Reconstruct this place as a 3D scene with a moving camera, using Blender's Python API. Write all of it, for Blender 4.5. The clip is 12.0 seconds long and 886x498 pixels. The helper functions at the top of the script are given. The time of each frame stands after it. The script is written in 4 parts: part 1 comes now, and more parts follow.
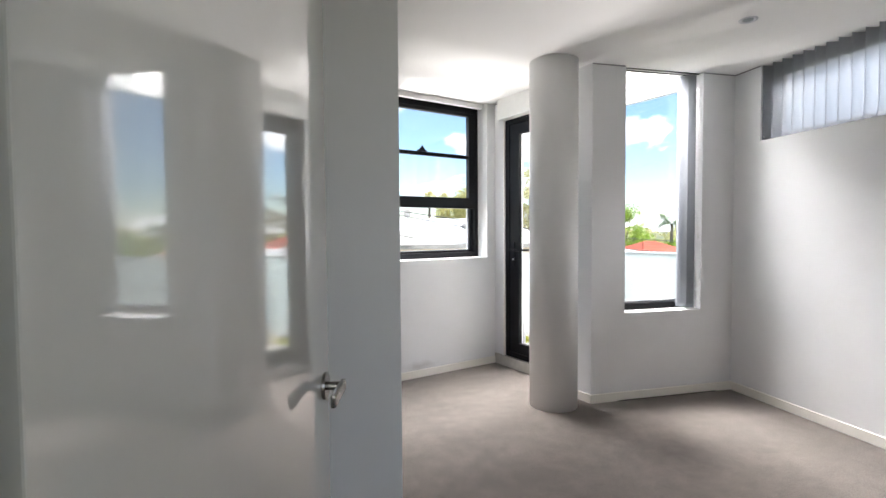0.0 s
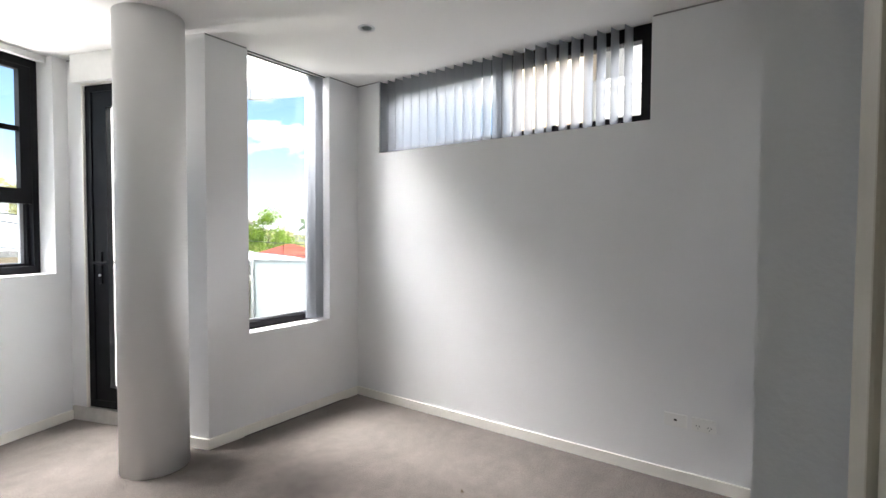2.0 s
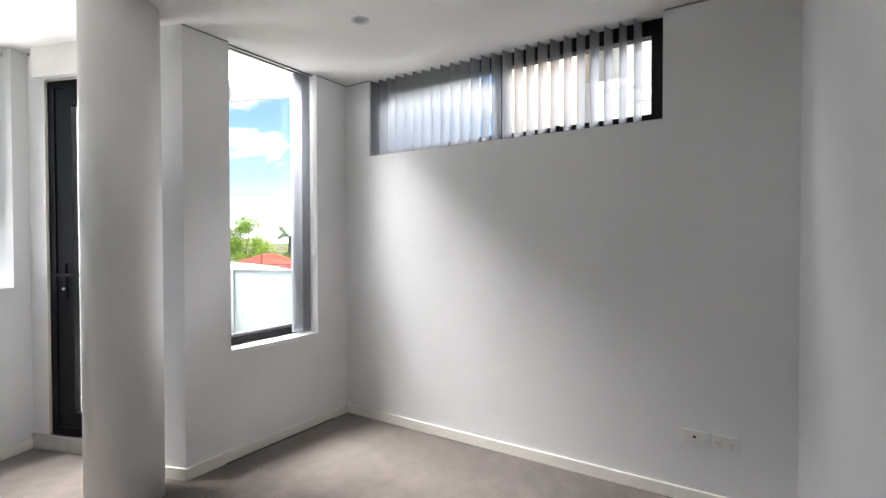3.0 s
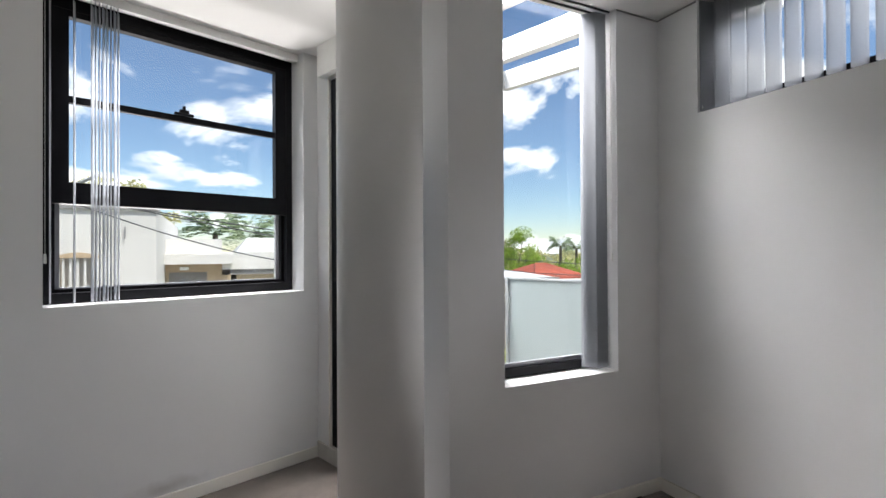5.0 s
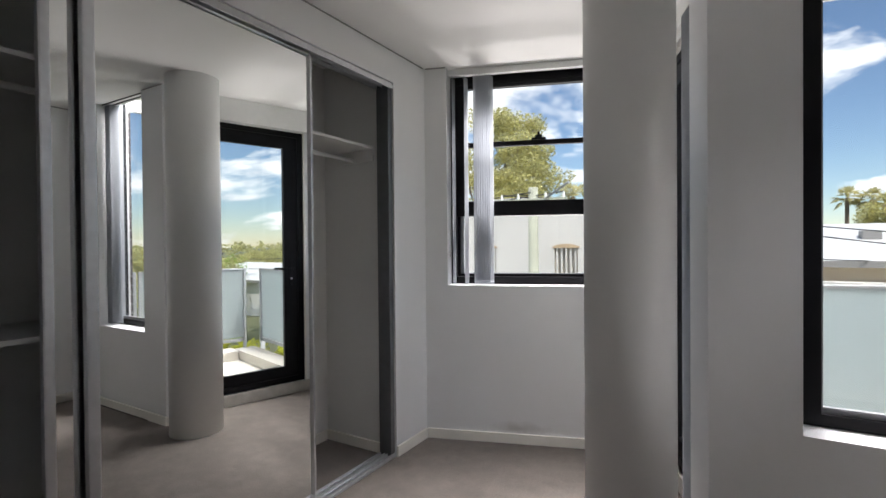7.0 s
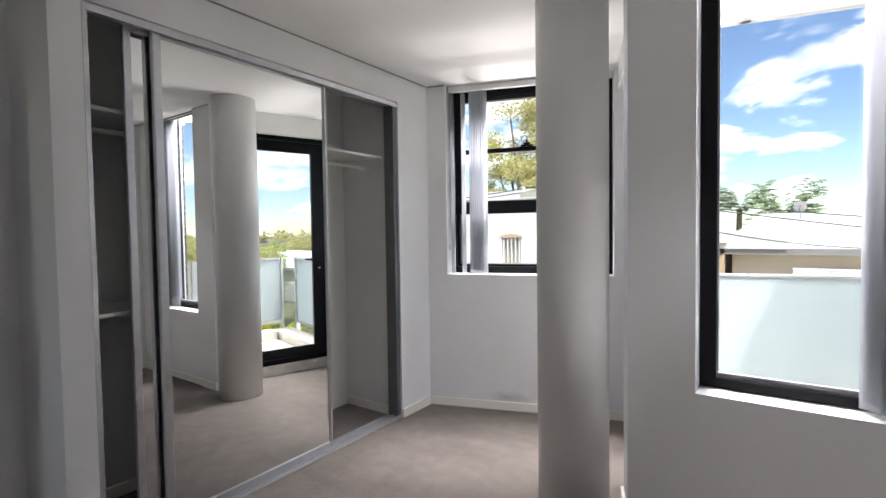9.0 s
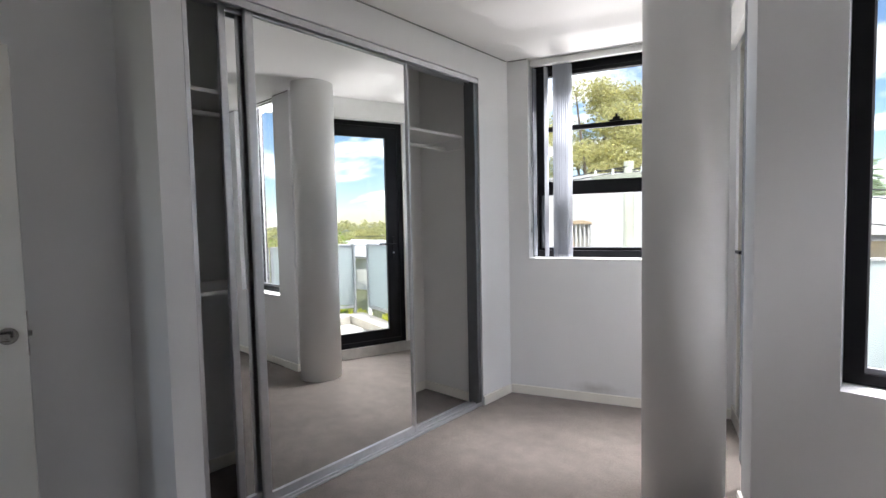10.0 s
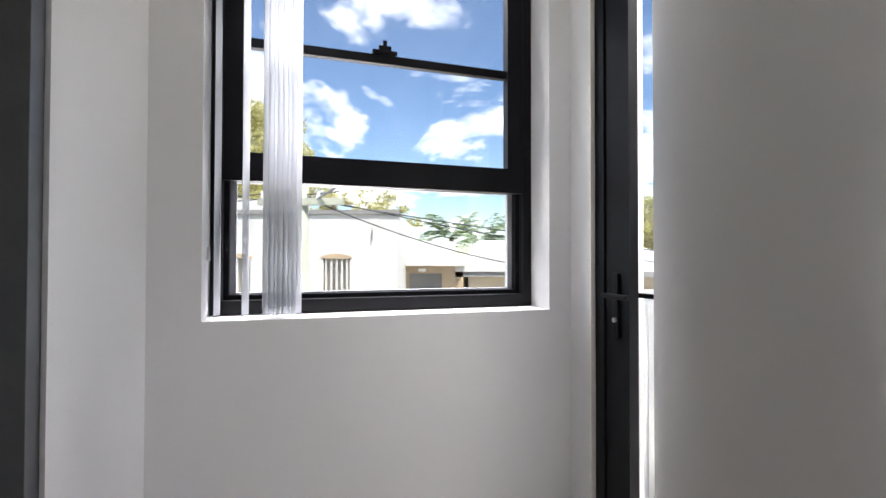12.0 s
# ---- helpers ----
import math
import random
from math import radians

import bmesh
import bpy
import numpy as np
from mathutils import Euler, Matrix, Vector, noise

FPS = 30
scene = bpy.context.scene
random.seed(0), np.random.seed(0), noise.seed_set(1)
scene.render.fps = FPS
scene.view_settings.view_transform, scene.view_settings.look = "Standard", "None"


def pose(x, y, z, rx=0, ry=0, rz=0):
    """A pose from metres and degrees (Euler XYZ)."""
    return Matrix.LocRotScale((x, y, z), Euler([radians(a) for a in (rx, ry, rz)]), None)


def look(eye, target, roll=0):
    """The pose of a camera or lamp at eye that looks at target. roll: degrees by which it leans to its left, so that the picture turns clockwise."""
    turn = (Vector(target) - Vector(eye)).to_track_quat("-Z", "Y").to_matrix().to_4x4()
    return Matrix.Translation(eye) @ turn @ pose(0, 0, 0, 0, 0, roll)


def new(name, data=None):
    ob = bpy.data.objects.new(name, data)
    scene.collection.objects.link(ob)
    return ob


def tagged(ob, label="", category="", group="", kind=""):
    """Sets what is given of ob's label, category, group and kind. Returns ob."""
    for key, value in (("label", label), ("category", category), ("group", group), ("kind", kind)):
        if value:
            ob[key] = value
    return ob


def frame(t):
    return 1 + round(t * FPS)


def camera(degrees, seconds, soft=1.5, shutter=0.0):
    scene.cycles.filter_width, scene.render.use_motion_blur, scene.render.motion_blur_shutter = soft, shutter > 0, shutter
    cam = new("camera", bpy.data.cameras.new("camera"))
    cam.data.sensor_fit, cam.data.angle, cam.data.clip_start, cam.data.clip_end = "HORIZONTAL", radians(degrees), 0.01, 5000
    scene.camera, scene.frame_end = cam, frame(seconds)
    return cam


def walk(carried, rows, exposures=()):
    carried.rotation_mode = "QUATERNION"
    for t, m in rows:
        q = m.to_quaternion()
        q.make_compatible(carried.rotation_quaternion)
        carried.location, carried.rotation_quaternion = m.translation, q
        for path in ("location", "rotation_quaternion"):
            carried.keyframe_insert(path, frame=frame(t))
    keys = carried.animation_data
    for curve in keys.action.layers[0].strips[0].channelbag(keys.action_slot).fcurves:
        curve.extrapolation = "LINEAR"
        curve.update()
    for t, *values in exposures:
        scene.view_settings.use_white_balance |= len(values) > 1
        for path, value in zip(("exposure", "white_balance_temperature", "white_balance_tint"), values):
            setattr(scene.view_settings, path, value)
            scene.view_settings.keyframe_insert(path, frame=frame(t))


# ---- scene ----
cam = camera(85.7, 12.0)
PATH = [
    (0, (0.122, 0.052, 1.342), (0.602, 1.992, 1.266), -0.4),
    (0.5, (0.163, 0.046, 1.307), (1.137, 1.791, 1.226), -0.1),
    (1, (0.273, 0.156, 1.322), (1.568, 1.676, 1.22), 0.1),
    (1.5, (0.396, 0.292, 1.371), (1.896, 1.61, 1.272), 0.3),
    (2, (0.517, 0.4, 1.375), (2.151, 1.551, 1.309), 0.3),
    (2.5, (0.584, 0.493, 1.38), (2.281, 1.551, 1.344), 0.0),
    (4.5, (0.905, 1.201, 1.309), (2.164, 2.755, 1.308), -0.5),
    (5, (1.176, 1.453, 1.318), (2.045, 3.254, 1.331), -0.3),
    (5.5, (1.467, 1.579, 1.308), (1.847, 3.542, 1.321), -0.2),
    (6, (1.691, 1.544, 1.322), (1.511, 3.536, 1.326), -0.2),
    (6.5, (1.899, 1.394, 1.346), (1.225, 3.277, 1.343), -0.3),
    (7, (2.155, 1.268, 1.366), (1.142, 2.992, 1.345), -0.5),
    (9, (2.682, 0.968, 1.42), (1.537, 2.607, 1.349), -0.8),
    (9.5, (2.635, 0.979, 1.408), (1.4, 2.55, 1.319), -1.1),
    (10, (2.473, 0.966, 1.37), (1.136, 2.449, 1.258), -1.2),
    (10.5, (2.177, 1.161, 1.348), (0.756, 2.56, 1.195), -1.2),
    (11, (1.842, 1.555, 1.305), (0.543, 3.073, 1.213), -0.6),
    (11.5, (1.578, 2.079, 1.292), (0.915, 3.966, 1.267), 0.3),
    (12, (1.301, 2.627, 1.29), (1.265, 4.626, 1.321), 0.1),
]

EXPOSURES = [(0.0, 1.75, 6450, 11), (1.0, 1.82, 6450, 11), (2.5, 1.85, 6400, 10), (4.3, 1.04, 6550, 12), (5.0, 0.84, 6450, 11), (5.5, 0.64, 6400, 9), (6.0, 0.58, 6250, 5), (6.5, 0.54, 6300, 3),
             (6.8, 0.64, 6450, 9), (7.2, 0.8, 6500, 13), (9.0, 1.28, 6450, 14), (9.5, 1.18, 6350, 13), (10.0, 1.32, 6300, 13), (10.8, 1.42, 6200, 12), (11.5, 1.18, 6350, 13), (12.0, 1.28, 6450, 14)]
walk(cam, [(t, look(eye, target, roll)) for t, eye, target, roll in PATH], EXPOSURES)

# ---- world and sun ----
SUN_ELEV, SUN_FROM = 58.0, 142.0   # degrees above the horizon; compass bearing it comes from, clockwise from +y


def make_world():
    w = bpy.data.worlds.new("sky")
    scene.world = w
    w.use_nodes = True
    nt = w.node_tree
    nt.nodes.clear()
    out = nt.nodes.new("ShaderNodeOutputWorld")
    bg = nt.nodes.new("ShaderNodeBackground")
    sky = nt.nodes.new("ShaderNodeTexSky")
    sky.sky_type = "NISHITA"
    sky.sun_disc = False
    sky.sun_elevation = radians(SUN_ELEV)
    sky.sun_rotation = radians(SUN_FROM)
    sky.air_density, sky.dust_density, sky.ozone_density = 1.0, 0.05, 3.5
    # scattered cumulus: noise on the sky dome flattened towards the horizon
    tc = nt.nodes.new("ShaderNodeTexCoord")
    sep = nt.nodes.new("ShaderNodeSeparateXYZ")
    nt.links.new(tc.outputs["Generated"], sep.inputs[0])
    lift = nt.nodes.new("ShaderNodeMath")
    lift.operation = "ADD"
    lift.inputs[1].default_value = 0.30
    nt.links.new(sep.outputs["Z"], lift.inputs[0])
    comb = nt.nodes.new("ShaderNodeCombineXYZ")
    for k in (0, 1):
        dv = nt.nodes.new("ShaderNodeMath")
        dv.operation = "DIVIDE"
        nt.links.new(sep.outputs[k], dv.inputs[0])
        nt.links.new(lift.outputs[0], dv.inputs[1])
        nt.links.new(dv.outputs[0], comb.inputs[k])
    big = nt.nodes.new("ShaderNodeTexNoise")
    big.inputs["Scale"].default_value = 1.7
    big.inputs["Detail"].default_value = 9.0
    big.inputs["Roughness"].default_value = 0.56
    big.inputs["Distortion"].default_value = 0.25
    nt.links.new(comb.outputs[0], big.inputs["Vector"])
    ramp = nt.nodes.new("ShaderNodeValToRGB")
    ramp.color_ramp.elements[0].position, ramp.color_ramp.elements[1].position = 0.51, 0.585
    nt.links.new(big.outputs["Fac"], ramp.inputs[0])
    fine = nt.nodes.new("ShaderNodeTexNoise")
    fine.inputs["Scale"].default_value = 3.5
    fine.inputs["Detail"].default_value = 6.0
    nt.links.new(comb.outputs[0], fine.inputs["Vector"])
    shade = nt.nodes.new("ShaderNodeValToRGB")
    shade.color_ramp.elements[0].position, shade.color_ramp.elements[0].color = 0.35, (7.0, 7.4, 8.2, 1)
    shade.color_ramp.elements[1].position, shade.color_ramp.elements[1].color = 0.6, (12.5, 12.5, 12.5, 1)
    nt.links.new(fine.outputs["Fac"], shade.inputs[0])
    mix = nt.nodes.new("ShaderNodeMix")
    mix.data_type = "RGBA"
    nt.links.new(ramp.outputs[0], mix.inputs[0])
    nt.links.new(sky.outputs[0], mix.inputs[6])
    nt.links.new(shade.outputs[0], mix.inputs[7])
    nt.links.new(mix.outputs[2], bg.inputs["Color"])
    bg.inputs["Strength"].default_value = 0.088
    nt.links.new(bg.outputs[0], out.inputs[0])


make_world()
sun_data = bpy.data.lights.new("sun", "SUN")
sun_data.energy, sun_data.angle, sun_data.color = 3.1, radians(0.5), (1.0, 0.955, 0.88)
sun = new("sun", sun_data)
_a, _e = radians(SUN_FROM), radians(SUN_ELEV)
sun.matrix_world = look((0, 0, 20), (-math.sin(_a) * math.cos(_e), -math.cos(_a) * math.cos(_e), 20 - math.sin(_e)))


def sky_lamp(name, m, width, depth, watts, spread, tint=(1.0, 0.955, 0.945)):
    """An unseen area lamp added outside an opening to stand in for daylight."""
    d = bpy.data.lights.new(name, "AREA")
    d.shape, d.size, d.size_y, d.energy, d.spread, d.color = "RECTANGLE", width, depth, watts, radians(spread), tint
    ob = new(name, d)
    ob.matrix_world = m
    return ob


_ALC_N, _ALC_E = pose(1.794, 4.614, 0, 0, 0, 18.9), pose(1.794, 4.614, 0, 0, 0, -71.1)


def facing(frame_m, x, off, z, down):
    """A pose outside a wall: off metres out from its face, looking back through it, tilted down by that many degrees."""
    eye = frame_m @ Vector((x, off, z))
    aim = frame_m @ Vector((x, off - math.cos(radians(down)), z - math.sin(radians(down))))
    return look(eye, aim)


sky_lamp("sky_light_north", look((1.50, 6.30, 5.95), (2.30, 3.60, 2.70)), 3.6, 2.2, 860, 165, (1.0, 0.975, 0.975))
sky_lamp("sky_light_sash_window", facing(_ALC_N, -0.80, 1.35, 3.90, 42), 1.4, 0.8, 70, 165, (1.0, 0.96, 0.95))
# added lamp below the sill, for light bounced up off the street
sky_lamp("street_bounce_sash_window", facing(_ALC_N, -0.74, 2.60, 0.05, -16), 1.6, 0.7, 78, 165, (1.0, 0.96, 0.93))
sky_lamp("sky_light_balcony_door", facing(_ALC_E, 0.60, 0.85, 3.30, 36), 0.75, 0.7, 24, 165)
sky_lamp("sky_light_tall_window", look((2.95, 4.32, 3.55), (2.68, 3.40, 2.55)), 1.0, 0.6, 40, 165, (1.0, 0.965, 0.96))
sky_lamp("sky_light_slot_window", look((5.05, 2.75, 3.80), (3.40, 2.10, 2.35)), 2.0, 0.7, 100, 165, (0.98, 0.97, 0.985))
# unseen warm lamp added beyond the hall to brighten door and frame
sky_lamp("hall_fill_lamp", look((0.35, -1.78, 1.5), (0.35, 0.0, 1.3)), 0.8, 1.5, 1.3, 165, (1.0, 0.94, 0.86))


# ---- materials ----
def mat(name, color, rough=0.6, metal=0.0, var=0.06, scale=3.0, bump=0.0, bump_scale=60.0, fine=0.0, coat=0.0, trans=0.0, ior=1.45, spec=0.5, dirt=None, random_tint=0.0, mid=None, smudge=None):
    """A painted or plain surface: base colour with slow variation, fine grain, optional soft stains and relief."""
    m = bpy.data.materials.new(name)
    m.use_nodes = True
    nt = m.node_tree
    b = nt.nodes["Principled BSDF"]
    b.inputs["Roughness"].default_value = rough
    b.inputs["Metallic"].default_value = metal
    b.inputs["IOR"].default_value = ior
    b.inputs["Specular IOR Level"].default_value = spec
    b.inputs["Coat Weight"].default_value = coat
    b.inputs["Transmission Weight"].default_value = trans
    tc = nt.nodes.new("ShaderNodeTexCoord")
    col = nt.nodes.new("ShaderNodeRGB")
    col.outputs[0].default_value = (*color, 1)
    last = col.outputs[0]

    def noise_node(sc, detail=4.0):
        n = nt.nodes.new("ShaderNodeTexNoise")
        n.inputs["Scale"].default_value = sc
        n.inputs["Detail"].default_value = detail
        nt.links.new(tc.outputs["Object"], n.inputs["Vector"])
        return n

    def vary(src, amount, lo, hi):
        nonlocal last
        mr = nt.nodes.new("ShaderNodeMapRange")
        mr.inputs["From Min"].default_value, mr.inputs["From Max"].default_value = lo, hi
        mr.inputs["To Min"].default_value, mr.inputs["To Max"].default_value = 1 - amount, 1 + amount
        nt.links.new(src, mr.inputs[0])
        mx = nt.nodes.new("ShaderNodeVectorMath")
        mx.operation = "SCALE"
        nt.links.new(last, mx.inputs[0])
        nt.links.new(mr.outputs[0], mx.inputs["Scale"])
        last = mx.outputs[0]

    if var:
        vary(noise_node(scale).outputs["Fac"], var, 0.3, 0.7)
    if fine:
        vary(noise_node(bump_scale, 2.0).outputs["Fac"], fine, 0.3, 0.7)
    if mid:
        vary(noise_node(mid[0], 5.0).outputs["Fac"], mid[1], 0.3, 0.7)
    if random_tint:
        info = nt.nodes.new("ShaderNodeObjectInfo")
        vary(info.outputs["Random"], random_tint, 0.0, 1.0)
    if dirt:
        dcol, amount, dscale = dirt
        n = noise_node(dscale, 6.0)
        mr = nt.nodes.new("ShaderNodeMapRange")
        mr.inputs["From Min"].default_value, mr.inputs["From Max"].default_value = 0.52, 0.72
        mr.inputs["To Max"].default_value = amount
        nt.links.new(n.outputs["Fac"], mr.inputs[0])
        mx = nt.nodes.new("ShaderNodeMix")
        mx.data_type = "RGBA"
        nt.links.new(mr.outputs[0], mx.inputs[0])
        nt.links.new(last, mx.inputs[6])
        mx.inputs[7].default_value = (*dcol, 1)
        last = mx.outputs[2]
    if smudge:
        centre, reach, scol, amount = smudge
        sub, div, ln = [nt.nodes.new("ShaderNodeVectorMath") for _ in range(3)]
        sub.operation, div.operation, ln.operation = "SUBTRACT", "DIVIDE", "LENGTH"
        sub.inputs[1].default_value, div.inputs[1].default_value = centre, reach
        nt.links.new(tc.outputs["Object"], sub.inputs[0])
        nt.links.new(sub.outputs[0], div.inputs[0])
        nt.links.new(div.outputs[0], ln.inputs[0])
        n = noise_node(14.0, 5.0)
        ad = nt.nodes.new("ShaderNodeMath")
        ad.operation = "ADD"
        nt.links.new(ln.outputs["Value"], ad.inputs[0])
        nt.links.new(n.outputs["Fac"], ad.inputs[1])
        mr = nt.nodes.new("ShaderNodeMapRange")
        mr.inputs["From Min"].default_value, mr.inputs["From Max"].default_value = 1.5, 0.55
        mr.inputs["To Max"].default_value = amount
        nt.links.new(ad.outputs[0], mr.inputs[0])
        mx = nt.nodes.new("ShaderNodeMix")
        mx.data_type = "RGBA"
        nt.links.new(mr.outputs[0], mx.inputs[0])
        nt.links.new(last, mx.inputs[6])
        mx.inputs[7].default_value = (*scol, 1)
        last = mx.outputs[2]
    nt.links.new(last, b.inputs["Base Color"])
    if bump:
        n = noise_node(bump_scale, 3.0)
        bp = nt.nodes.new("ShaderNodeBump")
        bp.inputs["Strength"].default_value = bump
        bp.inputs["Distance"].default_value = 0.004
        nt.links.new(n.outputs["Fac"], bp.inputs["Height"])
        nt.links.new(bp.outputs[0], b.inputs["Normal"])
    return m


def carpet_material():
    """Cut-pile wool carpet: tufts, brushed patches and a few darker worn areas."""
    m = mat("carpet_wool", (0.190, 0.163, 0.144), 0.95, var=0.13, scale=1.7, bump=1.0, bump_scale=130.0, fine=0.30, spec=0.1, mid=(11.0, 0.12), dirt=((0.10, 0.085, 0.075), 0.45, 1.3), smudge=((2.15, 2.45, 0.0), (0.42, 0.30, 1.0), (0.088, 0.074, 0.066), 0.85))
    m.node_tree.nodes["Principled BSDF"].inputs["Sheen Weight"].default_value = 0.25
    return m


def thin_glass():
    """Clear window glass: nearly all light straight through, mirror-like gloss rising at grazing angles."""
    m = bpy.data.materials.new("window_glass")
    m.use_nodes = True
    nt = m.node_tree
    nt.nodes.clear()
    out = nt.nodes.new("ShaderNodeOutputMaterial")
    tr, gl, mx, fr = nt.nodes.new("ShaderNodeBsdfTransparent"), nt.nodes.new("ShaderNodeBsdfGlossy"), nt.nodes.new("ShaderNodeMixShader"), nt.nodes.new("ShaderNodeLayerWeight")
    tr.inputs[0].default_value = (0.95, 0.965, 0.96, 1)
    gl.inputs["Roughness"].default_value = 0.0
    fr.inputs["Blend"].default_value = 0.5
    pw, ma = nt.nodes.new("ShaderNodeMath"), nt.nodes.new("ShaderNodeMath")
    pw.operation, ma.operation = "POWER", "MULTIPLY_ADD"
    pw.inputs[1].default_value = 5.0
    ma.inputs[1].default_value, ma.inputs[2].default_value = 0.96, 0.035
    nt.links.new(fr.outputs["Facing"], pw.inputs[0])
    nt.links.new(pw.outputs[0], ma.inputs[0])
    nt.links.new(ma.outputs[0], mx.inputs[0])
    nt.links.new(tr.outputs[0], mx.inputs[1])
    nt.links.new(gl.outputs[0], mx.inputs[2])
    nt.links.new(mx.outputs[0], out.inputs[0])
    return m


def frosted_material():
    """Frosted balustrade glass: scatters light through itself."""
    m = bpy.data.materials.new("frosted_glass")
    m.use_nodes = True
    nt = m.node_tree
    nt.nodes.clear()
    out = nt.nodes.new("ShaderNodeOutputMaterial")
    dif, tra, gl = nt.nodes.new("ShaderNodeBsdfDiffuse"), nt.nodes.new("ShaderNodeBsdfTranslucent"), nt.nodes.new("ShaderNodeBsdfGlossy")
    dif.inputs[0].default_value = (0.46, 0.51, 0.515, 1)
    tra.inputs[0].default_value = (0.50, 0.56, 0.57, 1)
    gl.inputs["Roughness"].default_value = 0.25
    a, b = nt.nodes.new("ShaderNodeMixShader"), nt.nodes.new("ShaderNodeMixShader")
    a.inputs[0].default_value, b.inputs[0].default_value = 0.55, 0.06
    nt.links.new(dif.outputs[0], a.inputs[1])
    nt.links.new(tra.outputs[0], a.inputs[2])
    nt.links.new(a.outputs[0], b.inputs[1])
    nt.links.new(gl.outputs[0], b.inputs[2])
    nt.links.new(b.outputs[0], out.inputs[0])
    return m


def cloth_material(name, color, through_share):
    """Thin blind fabric that lets part of the light through."""
    m = bpy.data.materials.new(name)
    m.use_nodes = True
    nt = m.node_tree
    nt.nodes.clear()
    out = nt.nodes.new("ShaderNodeOutputMaterial")
    dif, tra = nt.nodes.new("ShaderNodeBsdfDiffuse"), nt.nodes.new("ShaderNodeBsdfTranslucent")
    tc, n, mr = nt.nodes.new("ShaderNodeTexCoord"), nt.nodes.new("ShaderNodeTexNoise"), nt.nodes.new("ShaderNodeMapRange")
    n.inputs["Scale"].default_value = 220.0
    mr.inputs["To Min"].default_value, mr.inputs["To Max"].default_value = 0.9, 1.08
    sc = nt.nodes.new("ShaderNodeVectorMath")
    sc.operation = "SCALE"
    sc.inputs[0].default_value = color
    nt.links.new(tc.outputs["Object"], n.inputs["Vector"])
    nt.links.new(n.outputs["Fac"], mr.inputs[0])
    nt.links.new(mr.outputs[0], sc.inputs["Scale"])
    nt.links.new(sc.outputs[0], dif.inputs[0])
    nt.links.new(sc.outputs[0], tra.inputs[0])
    mx = nt.nodes.new("ShaderNodeMixShader")
    mx.inputs[0].default_value = through_share
    nt.links.new(dif.outputs[0], mx.inputs[1])
    nt.links.new(tra.outputs[0], mx.inputs[2])
    clear, thin = nt.nodes.new("ShaderNodeBsdfTransparent"), nt.nodes.new("ShaderNodeMixShader")
    thin.inputs[0].default_value = 0.36
    nt.links.new(mx.outputs[0], thin.inputs[1])
    nt.links.new(clear.outputs[0], thin.inputs[2])
    nt.links.new(thin.outputs[0], out.inputs[0])
    return m


def leaf_material(name, color):
    """Leaves that differ clump by clump and glow a little when lit from behind."""
    m = bpy.data.materials.new(name)
    m.use_nodes = True
    nt = m.node_tree
    nt.nodes.clear()
    out = nt.nodes.new("ShaderNodeOutputMaterial")
    geo = nt.nodes.new("ShaderNodeNewGeometry")
    mr = nt.nodes.new("ShaderNodeMapRange")
    mr.inputs["To Min"].default_value, mr.inputs["To Max"].default_value = 0.75, 1.35
    sc = nt.nodes.new("ShaderNodeVectorMath")
    sc.operation = "SCALE"
    sc.inputs[0].default_value = color
    nt.links.new(geo.outputs["Random Per Island"], mr.inputs[0])
    nt.links.new(mr.outputs[0], sc.inputs["Scale"])
    dif, tra, mx = nt.nodes.new("ShaderNodeBsdfDiffuse"), nt.nodes.new("ShaderNodeBsdfTranslucent"), nt.nodes.new("ShaderNodeMixShader")
    nt.links.new(sc.outputs[0], dif.inputs[0])
    nt.links.new(sc.outputs[0], tra.inputs[0])
    mx.inputs[0].default_value = 0.5
    nt.links.new(dif.outputs[0], mx.inputs[1])
    nt.links.new(tra.outputs[0], mx.inputs[2])
    nt.links.new(mx.outputs[0], out.inputs[0])
    return m


WALL = mat("wall_paint", (0.83, 0.834, 0.838), 0.5, var=0.03, scale=1.2, bump=0.14, bump_scale=180.0, spec=0.35, dirt=((0.60, 0.59, 0.57), 0.16, 0.9))
WALL_SCUFFED = mat("scuffed_wall_paint", (0.83, 0.834, 0.838), 0.5, var=0.03, scale=1.2, bump=0.14, bump_scale=180.0, spec=0.35, dirt=((0.60, 0.59, 0.57), 0.16, 0.9), smudge=((-0.89, 0.0, 0.10), (0.20, 0.4, 0.055), (0.40, 0.38, 0.35), 0.55))
CEIL = mat("ceiling_paint", (0.87, 0.862, 0.845), 0.8, var=0.02, scale=1.0, bump=0.08, bump_scale=140.0, spec=0.2)
TRIM = mat("trim_gloss_paint", (0.90, 0.875, 0.81), 0.3, var=0.03, scale=4.0, bump=0.05, bump_scale=90.0)
# grey that paints in the recess shade at the ceiling edge
SHADOW_TRIM = mat("shadow_line_grey", (0.30, 0.30, 0.30), 0.6, var=0.05, scale=10.0)
COLUMN = mat("column_render", (0.80, 0.80, 0.79), 0.5, var=0.03, scale=2.0, bump=0.08, bump_scale=60.0, spec=0.35)
DOORP = mat("door_gloss_enamel", (0.70, 0.695, 0.655), 0.07, var=0.02, scale=2.0, bump=0.05, bump_scale=14.0, spec=0.9, coat=1.0)
FRAMEP = mat("door_frame_paint", (0.53, 0.49, 0.40), 0.4, var=0.05, scale=3.0, bump=0.1, bump_scale=50.0)
BLACK = mat("black_powdercoat", (0.009, 0.009, 0.011), 0.42, var=0.15, scale=8.0, bump=0.06, bump_scale=300.0, spec=0.16)
RUBBER = mat("glazing_bead", (0.35, 0.36, 0.38), 0.4, var=0.1, scale=10.0)
